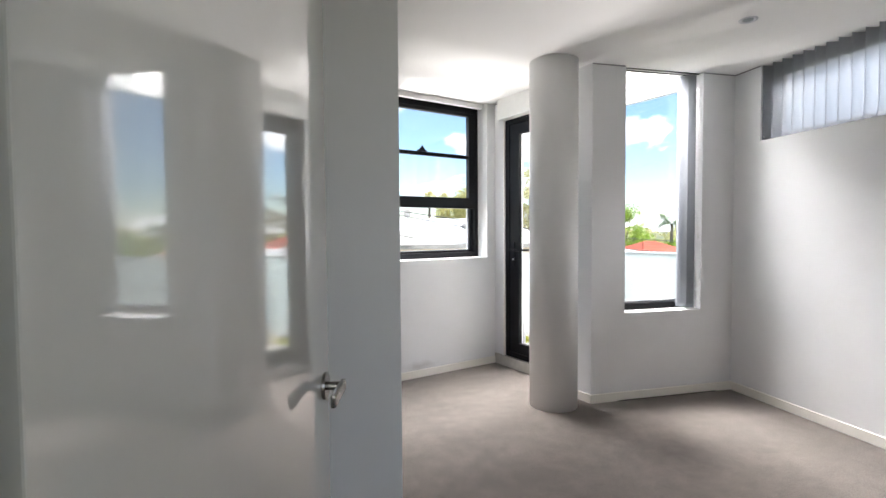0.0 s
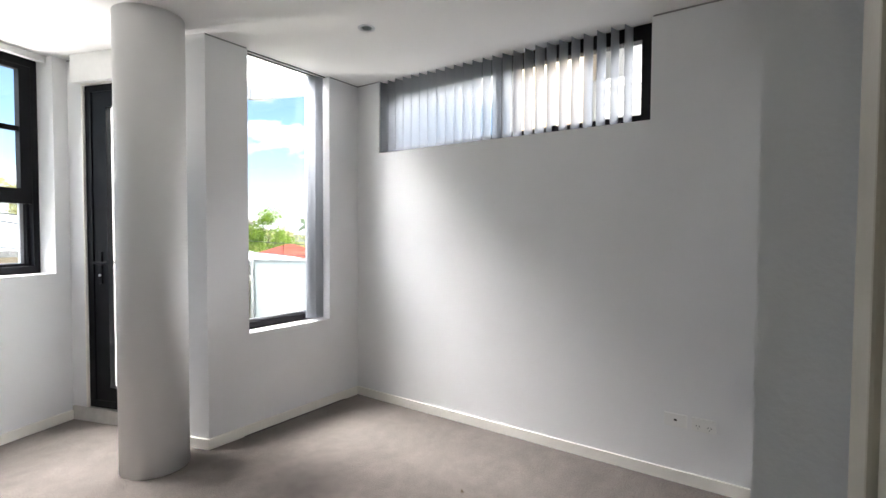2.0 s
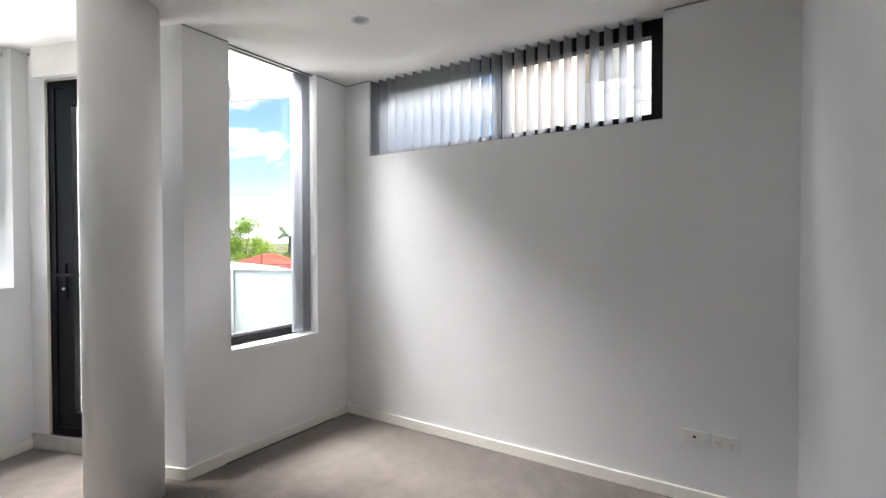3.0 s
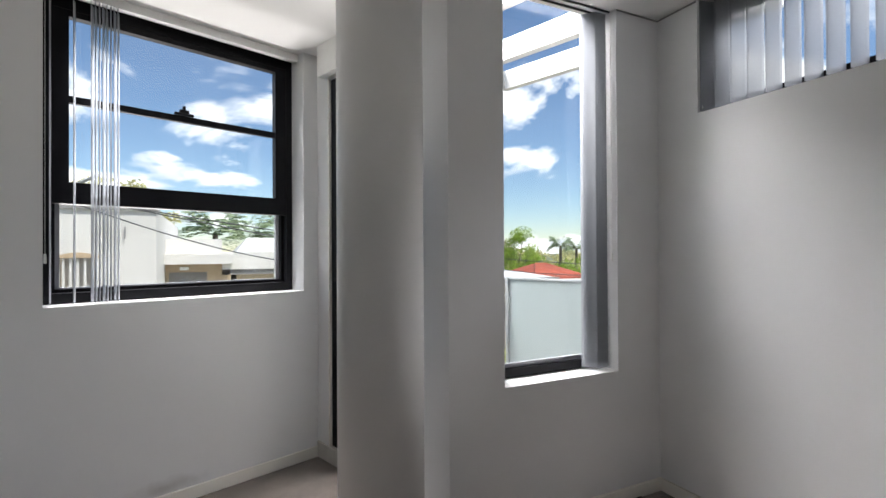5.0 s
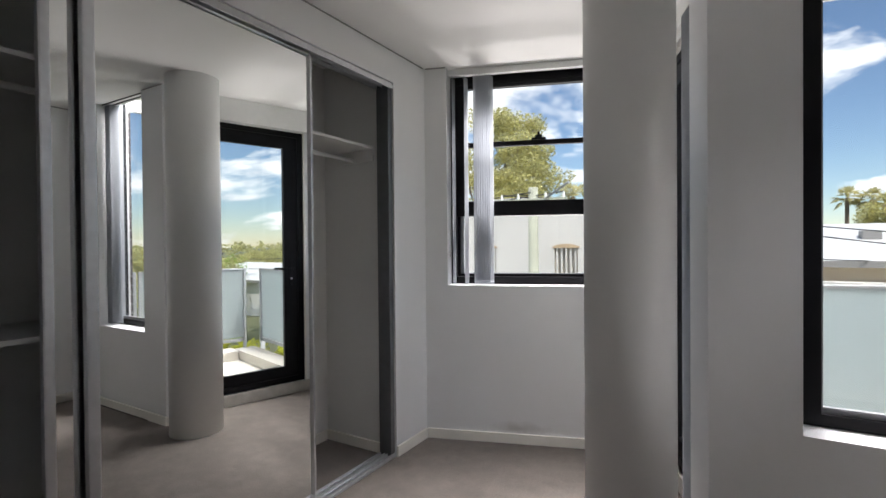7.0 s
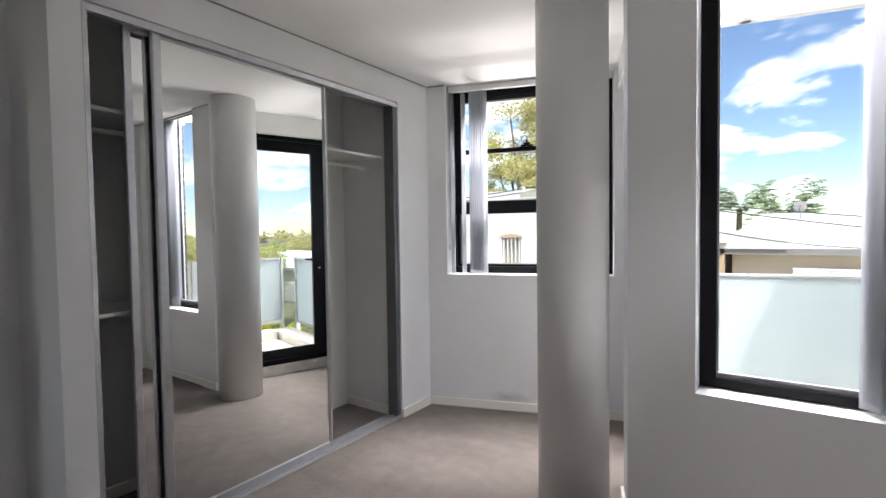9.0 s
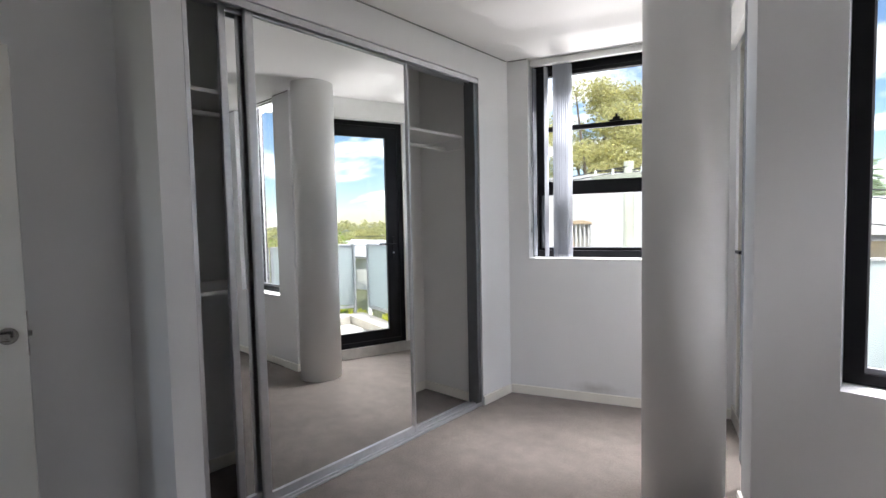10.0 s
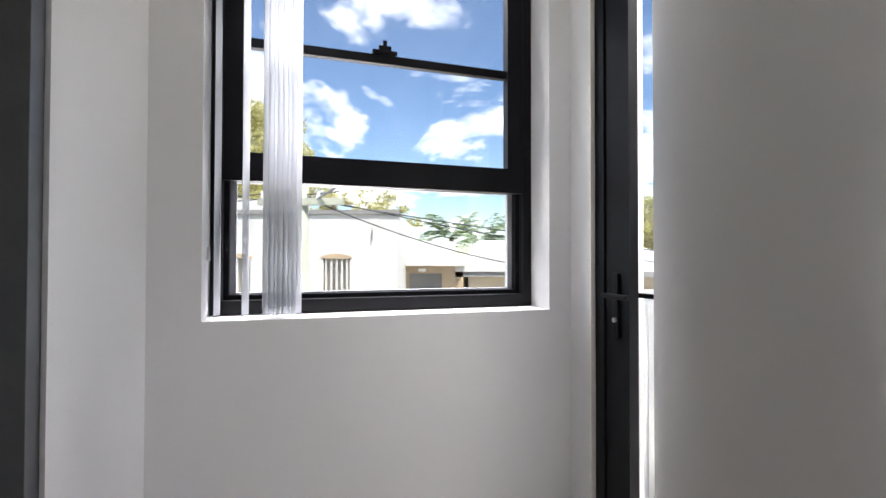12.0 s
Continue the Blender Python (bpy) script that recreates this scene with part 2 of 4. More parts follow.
ALU = mat("satin_aluminium", (0.62, 0.63, 0.65), 0.32, metal=0.9, var=0.05, scale=30.0)
# darkened copy of the aluminium, with the jamb's shadow side put into the colour
SHADED_CHANNEL = mat("shaded_channel", (0.17, 0.175, 0.185), 0.4, metal=0.5, var=0.06, scale=20.0)
CHROME = mat("brushed_nickel", (0.30, 0.285, 0.27), 0.22, metal=1.0, var=0.05, scale=20.0)
STEEL = mat("galvanised_post", (0.42, 0.43, 0.44), 0.45, metal=0.6, var=0.1, scale=9.0)
MIRROR = mat("mirror_silver", (0.86, 0.88, 0.87), 0.0, metal=1.0, var=0.0)
GLASS = thin_glass()
CARPET = carpet_material()
FROST = frosted_material()
CLOTH = cloth_material("blind_fabric", (0.52, 0.54, 0.57), 0.45)
MELAMINE = mat("white_melamine", (0.80, 0.80, 0.78), 0.4, var=0.02, scale=3.0)
PLASTIC = mat("white_plastic", (0.82, 0.82, 0.80), 0.35, var=0.02, scale=20.0)
DARKHOLE = mat("dark_socket", (0.03, 0.03, 0.03), 0.6, var=0.1)
GROUT = mat("sill_stone", (0.55, 0.53, 0.49), 0.6, var=0.1, scale=12.0, bump=0.15, bump_scale=80.0)
KERB = mat("balcony_kerb_render", (0.47, 0.44, 0.39), 0.8, var=0.08, scale=6.0, bump=0.3, bump_scale=50.0)
PERG = mat("pergola_white_paint", (0.62, 0.62, 0.61), 0.4, var=0.04, scale=4.0)
BRICK = mat("dark_brick", (0.055, 0.042, 0.045), 0.8, var=0.2, scale=20.0, bump=0.5, bump_scale=90.0, random_tint=0.25)
MORTAR = mat("pale_mortar", (0.5, 0.48, 0.46), 0.9, var=0.1, scale=30.0, bump=0.3, bump_scale=120.0)
RENDERW = mat("white_facade_render", (0.70, 0.68, 0.65), 0.85, var=0.07, scale=0.7, bump=0.25, bump_scale=14.0, dirt=((0.5, 0.49, 0.46), 0.35, 0.5))
TAN = mat("tan_render", (0.50, 0.38, 0.25), 0.85, var=0.09, scale=0.8, bump=0.2, bump_scale=14.0)
CREAM = mat("cream_render", (0.72, 0.61, 0.46), 0.85, var=0.06, scale=0.8, bump=0.2, bump_scale=14.0)
ROOFW = mat("white_metal_roof", (0.74, 0.74, 0.73), 0.5, var=0.06, scale=0.6)
BEIGE = mat("beige_render", (0.36, 0.28, 0.20), 0.85, var=0.07, scale=0.8, bump=0.2, bump_scale=14.0)
# white boards darkened: their shade is part of this colour
SIDING = mat("shaded_siding", (0.34, 0.325, 0.30), 0.7, var=0.05, scale=1.5)
TERRA = mat("terracotta_tile", (0.42, 0.10, 0.06), 0.75, var=0.2, scale=3.0, random_tint=0.2)
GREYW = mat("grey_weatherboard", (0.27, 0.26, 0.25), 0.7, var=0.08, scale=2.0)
POLE = mat("weathered_pole", (0.42, 0.43, 0.35), 0.85, var=0.15, scale=3.0, bump=0.5, bump_scale=30.0)
CABLE = mat("black_cable", (0.05, 0.05, 0.055), 0.6, var=0.1)
BARK = mat("bark", (0.20, 0.16, 0.12), 0.9, var=0.25, scale=2.0, bump=0.6, bump_scale=20.0)
GROUND = mat("suburban_ground", (0.16, 0.17, 0.09), 0.95, var=0.35, scale=0.03, fine=0.25, bump_scale=0.4)
ASPHALT = mat("asphalt", (0.055, 0.055, 0.057), 0.9, var=0.15, scale=1.0, fine=0.2, bump_scale=40.0)
GUM = leaf_material("gum_leaves", (0.56, 0.53, 0.25))
GREEN = leaf_material("bright_leaves", (0.30, 0.42, 0.07))
DULL = leaf_material("dull_leaves", (0.30, 0.26, 0.17))
PALM = leaf_material("palm_leaves", (0.60, 0.56, 0.30))
FEATHER = leaf_material("feather_palm_leaves", (0.44, 0.52, 0.36))
HEDGE = leaf_material("hedge_leaves", (0.42, 0.44, 0.06))


# ---- mesh helpers ----
def box(bm, x0, x1, y0, y1, z0, z1, bevel=0.0):
    """One box, with bevelled edges where asked."""
    vs = [bm.verts.new((x, y, z)) for z in (z0, z1) for y in (y0, y1) for x in (x0, x1)]
    fs = [bm.faces.new([vs[i] for i in q]) for q in ((0, 2, 3, 1), (4, 5, 7, 6), (0, 1, 5, 4), (2, 6, 7, 3), (0, 4, 6, 2), (1, 3, 7, 5))]
    if bevel:
        bmesh.ops.bevel(bm, geom=list({e for f in fs for e in f.edges}), offset=bevel, segments=2, profile=0.6, affect="EDGES")
    return bm


def one_box(*a, bevel=0.0):
    return box(bmesh.new(), *a, bevel=bevel)


def turned(bm, m):
    bm.transform(m)
    return bm


def tube(r, length, n=24, r2=None, bevel=0.0):
    """A round bar along z from 0 to length."""
    bm = bmesh.new()
    bmesh.ops.create_cone(bm, cap_ends=True, segments=n, radius1=r, radius2=r if r2 is None else r2, depth=length, matrix=Matrix.Translation((0, 0, length / 2)))
    if bevel:
        bmesh.ops.bevel(bm, geom=[e for e in bm.edges if abs(e.verts[0].co.z - e.verts[1].co.z) < 1e-6], offset=bevel, segments=2, profile=0.6, affect="EDGES")
    return bm


def between(p, q, r, n=8, r2=None):
    """A round bar from p to q."""
    p, q = Vector(p), Vector(q)
    bm = tube(r, (q - p).length, n, r2)
    return turned(bm, Matrix.Translation(p) @ (q - p).to_track_quat("Z", "Y").to_matrix().to_4x4())


def solid(bm, poly, z0, z1):
    """An upright prism over a polygon given counter-clockwise."""
    lo, hi = [bm.verts.new((*p, z0)) for p in poly], [bm.verts.new((*p, z1)) for p in poly]
    bm.faces.new(lo[::-1]), bm.faces.new(hi)
    for k in range(len(poly)):
        j = (k + 1) % len(poly)
        bm.faces.new((lo[k], lo[j], hi[j], hi[k]))
    return bm


def thing(name, bm, material, m=None, label="", category="", group="", kind="", smooth=False):
    """A top-level mesh object."""
    me = bpy.data.meshes.new(name)
    bmesh.ops.recalc_face_normals(bm, faces=bm.faces)
    bm.to_mesh(me)
    bm.free()
    me.materials.append(material)
    if smooth:
        me.shade_smooth()
    ob = new(name, me)
    if m is not None:
        ob.matrix_world = m
    return tagged(ob, label, category, group, kind)


def part(name, bm, material, parent, label="", smooth=False):
    """A mesh under a thing or under one of its parts, in the parent's own space."""
    me = bpy.data.meshes.new(name)
    bmesh.ops.recalc_face_normals(bm, faces=bm.faces)
    bm.to_mesh(me)
    bm.free()
    me.materials.append(material)
    if smooth:
        me.shade_smooth()
    ob = new(name, me)
    ob.parent = parent
    return tagged(ob, label)


def base(name, m, label, category, group="", kind=""):
    ob = new(name)
    ob.matrix_world = m
    return tagged(ob, label, category, group, kind)


def wall_mesh(x0, x1, z0, z1, thick, holes=()):
    """A wall in its own frame: face at y = 0, thickness towards +y, with rectangular holes right through."""
    xs = sorted({x0, x1, *[v for h in holes for v in h[:2]]})
    zs = sorted({z0, z1, *[v for h in holes for v in h[2:]]})
    xs, zs = [v for v in xs if x0 <= v <= x1], [v for v in zs if z0 <= v <= z1]

    def full(i, k):
        if not (0 <= i < len(xs) - 1 and 0 <= k < len(zs) - 1):
            return False
        cx, cz = (xs[i] + xs[i + 1]) / 2, (zs[k] + zs[k + 1]) / 2
        return not any(h[0] < cx < h[1] and h[2] < cz < h[3] for h in holes)

    bm = bmesh.new()

    def quad(*ps):
        bm.faces.new([bm.verts.new(p) for p in ps])

    for i in range(len(xs) - 1):
        for k in range(len(zs) - 1):
            if not full(i, k):
                continue
            a, b, c, d = xs[i], xs[i + 1], zs[k], zs[k + 1]
            quad((a, 0, c), (b, 0, c), (b, 0, d), (a, 0, d))
            quad((b, thick, c), (a, thick, c), (a, thick, d), (b, thick, d))
            if not full(i - 1, k):
                quad((a, thick, c), (a, 0, c), (a, 0, d), (a, thick, d))
            if not full(i + 1, k):
                quad((b, 0, c), (b, thick, c), (b, thick, d), (b, 0, d))
            if not full(i, k - 1):
                quad((a, thick, c), (b, thick, c), (b, 0, c), (a, 0, c))
            if not full(i, k + 1):
                quad((a, 0, d), (b, 0, d), (b, thick, d), (a, thick, d))
    bmesh.ops.remove_doubles(bm, verts=bm.verts, dist=1e-5)
    return bm


# ---- the plan ----
H = 2.60                                   # ceiling
SK = 0.068                                 # skirting height
CA = (1.794, 4.614)                        # alcove corner between window wall and balcony door wall
ALC = 18.9                                 # degrees by which the alcove is turned
M_DH = pose(*CA, 0, 0, 0, ALC)             # window wall: local x along the wall, y outwards
M_DOOR = pose(*CA, 0, 0, 0, ALC - 90)      # balcony door wall: local x from the corner towards the column, y outwards
XR, YT, XW, XE = 3.41, 3.322, 0.338, 2.104  # side wall, tall-window wall, wardrobe wall, end of the tall-window wall
YB, YN = 0.415, 1.635                        # back wall, wardrobe end wall
M_TALL = pose(0, YT, 0)
M_SIDE = pose(XR, 0, 0, 0, 0, -90)         # local x = -world y, y outwards = +x
M_WR = pose(XW, 0, 0, 0, 0, 90)            # local x = world y, y outwards = -x

DH_HOLE = (-1.38, -0.10, 1.075, H)
DOOR_HOLE = (0.135, 1.06, 0.10, 2.44)
TALL_HOLE = (2.392, 3.10, 0.688, H)
SLOT_HOLE = (-3.08, -1.012, 2.022, H)


def structure():
    kind = "structure"
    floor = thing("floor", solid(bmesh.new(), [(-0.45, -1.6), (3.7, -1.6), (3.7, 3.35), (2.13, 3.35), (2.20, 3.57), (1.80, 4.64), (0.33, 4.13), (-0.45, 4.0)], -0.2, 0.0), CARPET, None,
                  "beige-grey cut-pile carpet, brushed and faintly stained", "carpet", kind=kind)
    thing("ceiling", solid(bmesh.new(), [(-0.6, -1.8), (3.63, -1.8), (3.63, 3.62), (3.112, 3.62), (3.112, 3.448), (2.38, 3.448), (2.38, 3.62), (2.36, 3.62), (1.93, 4.94), (0.1, 4.32), (-0.6, 4.1)], H, H + 0.25), CEIL, None,
          "flat white plasterboard ceiling with shadow-line edge", "ceiling", kind=kind)
    thing("wall_north", wall_mesh(-1.72, 0.0, 0, H, 0.26, [DH_HOLE]), WALL_SCUFFED, M_DH, "white painted wall around the sash window", "wall", kind=kind)
    thing("wall_balcony_door", wall_mesh(-0.26, 1.092, 0, H, 0.25, [DOOR_HOLE]), WALL, M_DOOR, "white painted wall around the balcony door", "wall", kind=kind)
    thing("wall_tall_window", wall_mesh(XE, XR, 0, H, 0.25, [TALL_HOLE]), WALL, M_TALL, "white painted wall with a tall narrow window", "wall", kind=kind)
    thing("wall_return", solid(bmesh.new(), [(XE, YT + 0.001), (XE, YT + 0.25), (2.151, YT + 0.25), (2.033, 3.530)], 0, H), WALL, None, "white painted wall end beside the balcony door", "wall", kind=kind)
    thing("wall_east", wall_mesh(-YT - 0.25, -YB + 0.3, 0, H, 0.22, [SLOT_HOLE]), WALL, M_SIDE, "white painted side wall with a high slot window", "wall", kind=kind)
    thing("wall_wardrobe", wall_mesh(1.742, 4.13, 0, H, 0.11, [(1.758, 3.75, 0, 2.398)]), WALL, M_WR, "white painted wall around the built-in wardrobe", "wall", kind=kind)
    thing("wall_wardrobe_end", solid(bmesh.new(), [(-0.45, YN), (0.366, YN), (0.366, 1.742), (-0.45, 1.742)], 0, H), WALL, None, "white painted end wall of the wardrobe", "wall", kind=kind)
    thing("wall_wardrobe_back", one_box(-0.36, -0.26, 1.738, 4.0, 0, H), MELAMINE, None, "white back wall inside the wardrobe", "wall", kind=kind)
    thing("wall_wardrobe_side", one_box(-0.26, XW - 0.11, 3.75, 3.85, 0, H), MELAMINE, None, "white side wall inside the wardrobe", "wall", kind=kind)
    thing("wall_nook", one_box(-0.24, -0.14, 0.36, YN, 0, H), WALL, None, "white painted wall behind the open door", "wall", kind=kind)
    # back wall with the doorway, in two depths
    thing("wall_south", wall_mesh(-XR, -0.985, 0, H, 0.2), WALL, pose(0, YB, 0, 0, 0, 180), "white painted back wall", "wall", kind=kind)
    thing("wall_doorway", wall_mesh(-0.985, 0.24, 0, H, 0.10, [(-0.80, 0.09, 0, 2.07)]), WALL, pose(0, 0.352, 0, 0, 0, 180), "white painted wall around the bedroom doorway", "wall", kind=kind)
    # hall behind the doorway
    thing("wall_hall_west", one_box(-0.5, -0.4, -1.6, 0.235, 0, H), WALL, None, "white painted hall wall", "wall", kind=kind)
    thing("wall_hall_east", one_box(1.1, 1.2, -1.6, 0.22, 0, H), WALL, None, "white painted hall wall", "wall", kind=kind)
    # hall end with an added, unseen opening that lets the hall lamp in
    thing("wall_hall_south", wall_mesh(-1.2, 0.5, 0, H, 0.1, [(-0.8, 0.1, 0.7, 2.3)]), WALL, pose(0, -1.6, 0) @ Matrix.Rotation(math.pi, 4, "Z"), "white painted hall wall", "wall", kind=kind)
    # column
    col = tube(0.181, H, 64)
    c = thing("column", col, COLUMN, pose(1.814, 3.382, 0), "round white rendered column standing on the carpet", "column", kind=kind, smooth=True)
    # skirting boards
    def skirt(m, x0, x1, mitre=0.0):
        bm = one_box(x0, x1, -0.016, 0.0, 0.0, SK, bevel=0.003)
        thing("baseboard", bm, TRIM, m, "low white painted skirting board", "baseboard", kind=kind)
    skirt(M_DH, -1.53, -0.0)
    skirt(M_TALL, XE - 0.012, XR - 0.014)
    skirt(pose(2.033, 3.530, 0, 0, 0, ALC - 90), 0.0, 0.222)
    skirt(M_SIDE, -YT + 0.0, -YB)
    skirt(M_WR, 3.748, 4.10)
    skirt(pose(0.366, 0, 0, 0, 0, 90), YN, 1.742)
    skirt(pose(0, YN, 0), -0.14, 0.380)
    skirt(pose(0, YB, 0, 0, 0, 180), -XR + 0.014, -0.985)
    skirt(pose(-0.14, 0, 0, 0, 0, 90), 0.4, YN - 0.014)
    skirt(pose(0, 3.75, 0), -0.26, 0.22)
    skirt(pose(-0.26, 0, 0, 0, 0, 90), 1.74, 3.73)
    # no gap is cut: a dark strip paints its shade at the skirting foot
    thing("carpet_gap", one_box(2.34, 3.24, -0.020, -0.0145, 0.001, 0.007), DARKHOLE, M_TALL, "dark strip painted as the shade between carpet edge and skirting", "gap", kind=kind)
    # grey strip painted as the shade of a shadow-line recess where walls meet the ceiling
    def shadow_line(m, x0, x1):
        thing("trim", one_box(x0, x1, -0.003, 0.0, H - 0.009, H - 0.0005), SHADOW_TRIM, m, "thin grey strip painted as the recess shade at the ceiling edge", "trim", kind=kind)
    shadow_line(M_WR, YN, 4.10)
    shadow_line(M_DH, -1.53, -1.385)
    shadow_line(M_DOOR, 0.0, 1.09)
    shadow_line(M_TALL, XE, 2.385)
    shadow_line(M_TALL, 3.105, XR - 0.003)
    shadow_line(M_SIDE, -YT, -3.085)
    shadow_line(M_SIDE, -1.005, -YB)
    shadow_line(pose(0, YB, 0, 0, 0, 180), -XR + 0.003, -0.985)
    # stone sill under the balcony door
    thing("door_sill", one_box(0.005, 1.085, -0.012, 0.24, 0.0, 0.10, bevel=0.003), GROUT, M_DOOR, "low grey stone step under the balcony door", "sill", kind=kind)


structure()


# ---- windows and balcony door ----
def ring(bm, a0, a1, z0, z1, w, y0, y1, wb=None, wt=None):
    """A rectangular frame of four bars: w at the sides, wb below, wt above."""
    wb, wt = wb or w, wt or w
    box(bm, a0, a0 + w, y0, y1, z0, z1)
    box(bm, a1 - w, a1, y0, y1, z0, z1)
    box(bm, a0 + w, a1 - w, y0, y1, z0, z0 + wb)
    box(bm, a0 + w, a1 - w, y0, y1, z1 - wt, z1)
    return bm


def pane(parent, a0, a1, z0, z1, y, name="pane"):
    ob = part(name, one_box(a0, a1, y, y + 0.006, z0, z1), GLASS, parent)
    ob.visible_shadow = False
    return ob


def sash_window():
    w = base("window_1", M_DH, "black aluminium sash window with a raised inner sash", "window", kind="structure")
    a0, a1, z0, z1 = -1.378, -0.102, 1.078, 2.585
    part("outer_frame", ring(bmesh.new(), a0, a1, z0, z1, 0.04, 0.15, 0.25, 0.05, 0.07), BLACK, w)
    part("lower_frame", ring(bmesh.new(), -1.338, -0.142, 1.128, 1.60, 0.018, 0.19, 0.23), BLACK, w)
    part("lower_bead", ring(bmesh.new(), -1.32, -0.16, 1.146, 1.572, 0.022, 0.222, 0.245, 0.006, 0.006), RUBBER, w, "pale glazing channel")
    pane(w, -1.32, -0.16, 1.14, 1.58, 0.235)
    up = part("upper_sash", ring(bmesh.new(), -1.338, -0.142, 1.565, 2.515, 0.07, 0.155, 0.20, 0.105, 0.03), BLACK, w)
    part("sash_rail", one_box(-1.27, -0.21, 0.165, 0.195, 2.062, 2.098, bevel=0.003), BLACK, w)
    pane(w, -1.27, -0.21, 1.668, 2.49, 0.178)
    latch = part("latch", one_box(-0.80, -0.70, 0.150, 0.170, 2.098, 2.112, bevel=0.003), BLACK, w)
    bm = one_box(-0.775, -0.725, 0.150, 0.170, 2.112, 2.130, bevel=0.003)
    box(bm, -0.758, -0.742, 0.152, 0.168, 2.130, 2.152, bevel=0.003)
    part("knob", bm, BLACK, latch)


def vertical_blind(name, m, label, slats, z0, z1, width, y, rail, group, flush=False):
    """A vertical blind: head rail, hanging slats (place along the wall, turn in degrees) and their lower weights."""
    b = base(name, m, label, "blind", group)
    x0, x1 = rail
    if not flush:
        part("head_rail", one_box(x0, x1, y - 0.022, y + 0.022, z1 + 0.006, H - 0.001, bevel=0.002), PLASTIC, b)
    me = None
    for x, turn in slats:
        if me is None:
            bm = bmesh.new()
            n = 6
            cols = []
            for k in range(n + 1):
                s = k / n - 0.5
                cols.append([bm.verts.new((s * width, 0.006 * (1 - 4 * s * s), z)) for z in (z0, z0 + 0.035, z1)])
            for k in range(n):
                for j in (0, 1):
                    bm.faces.new((cols[k][j], cols[k + 1][j], cols[k + 1][j + 1], cols[k][j + 1]))
            ob = part("slat", bm, CLOTH, b, smooth=True)
            sol = ob.modifiers.new("thickness", "SOLIDIFY")
            sol.thickness = 0.0012
            me = ob.data
        else:
            ob = new("slat", me)
            ob.parent = b
            sol = ob.modifiers.new("thickness", "SOLIDIFY")
            sol.thickness = 0.0012
        ob.matrix_basis = pose(x, y, 0, 0, 0, turn)
    return b


def blind_cord(blind, x, y, z_low):
    """Operating cord with a small weight, hanging beside the slats."""
    bm = between((x, y, z_low), (x, y, H - 0.03), 0.0012, 6)
    cord = part("cord", bm, PLASTIC, blind, "thin white cord")
    part("cord_weight", turned(tube(0.007, 0.045, 12, 0.005), pose(x, y, z_low - 0.045)), PLASTIC, cord, "small white cord weight")


def tall_window():
    w = base("window_2", M_TALL, "tall narrow black-framed fixed window", "window", kind="structure")
    part("window_frame", ring(bmesh.new(), 2.394, 3.098, 0.690, 2.840, 0.066, 0.13, 0.20, 0.045, 0.02), BLACK, w)
    part("glazing_bead", ring(bmesh.new(), 2.460, 3.032, 0.735, 2.820, 0.008, 0.15, 0.17, 0.022), RUBBER, w, "thin pale glazing strip")
    pane(w, 2.462, 3.030, 0.737, 2.815, 0.168)
    # twin blind tracks let into the head
    bm = box(bmesh.new(), 2.40, 3.09, 0.032, 0.044, H - 0.006, H - 0.001)
    box(bm, 2.40, 3.09, 0.079, 0.091, H - 0.006, H - 0.001)
    part("blind_track", bm, BLACK, w, "dark twin blind track")


def slot_window():
    w = base("window_3", M_SIDE, "long low black-framed slot window under the ceiling", "window", kind="structure")
    part("window_frame", ring(bmesh.new(), -3.078, -1.014, 2.024, 2.598, 0.07, 0.09, 0.16, 0.052, 0.085), BLACK, w)
    part("mullion", one_box(-2.06, -2.02, 0.10, 0.15, 2.06, 2.53), BLACK, w)
    pane(w, -3.01, -1.084, 2.058, 2.538, 0.125)
    part("stay", one_box(-1.66, -1.60, 0.06, 0.09, 2.028, 2.075, bevel=0.004), BLACK, w, "small black window winder")


def balcony_door():
    d = base("door_1", M_DOOR, "black aluminium glazed balcony door, closed", "door", kind="structure")
    bm = ring(bmesh.new(), 0.148, 1.055, 0.102, 2.41, 0.052, 0.014, 0.10, 0.05, 0.045)
    part("door_frame", bm, BLACK, d)
    leaf = part("leaf", ring(bmesh.new(), 0.203, 1.008, 0.155, 2.362, 0.127, 0.022, 0.062, 0.096, 0.108), BLACK, d)
    pane(d, 0.328, 0.884, 0.249, 2.256, 0.040)
    plate = part("lock_plate", one_box(0.254, 0.282, 0.010, 0.022, 1.00, 1.23, bevel=0.004), BLACK, leaf)
    bm = turned(tube(0.008, 0.04, 12), pose(0.268, 0.014, 1.150, 90, 0, 0))
    box(bm, 0.254, 0.384, -0.038, -0.022, 1.142, 1.160, bevel=0.004)
    part("lever_handle", bm, BLACK, leaf, "black lever handle")
    bm = turned(tube(0.008, 0.04, 12), pose(0.268, 0.102, 1.150, 90, 0, 0))
    box(bm, 0.254, 0.394, 0.084, 0.100, 1.142, 1.160, bevel=0.004)
    part("lever_handle", bm, BLACK, leaf, "black outer lever handle")
    part("key_cylinder", turned(tube(0.009, 0.008, 16), pose(0.268, 0.011, 1.062, 90, 0, 0)), ALU, leaf, "small nickel key cylinder")
    # white inner reveal lining
    bm = box(bmesh.new(), 0.137, 0.148, -0.006, 0.012, 0.102, 2.438)
    box(bm, 0.137, 1.058, -0.006, 0.012, 2.412, 2.438)
    part("lining", bm, TRIM, d, "thin white painted door lining")


sash_window()
tall_window()
slot_window()
balcony_door()

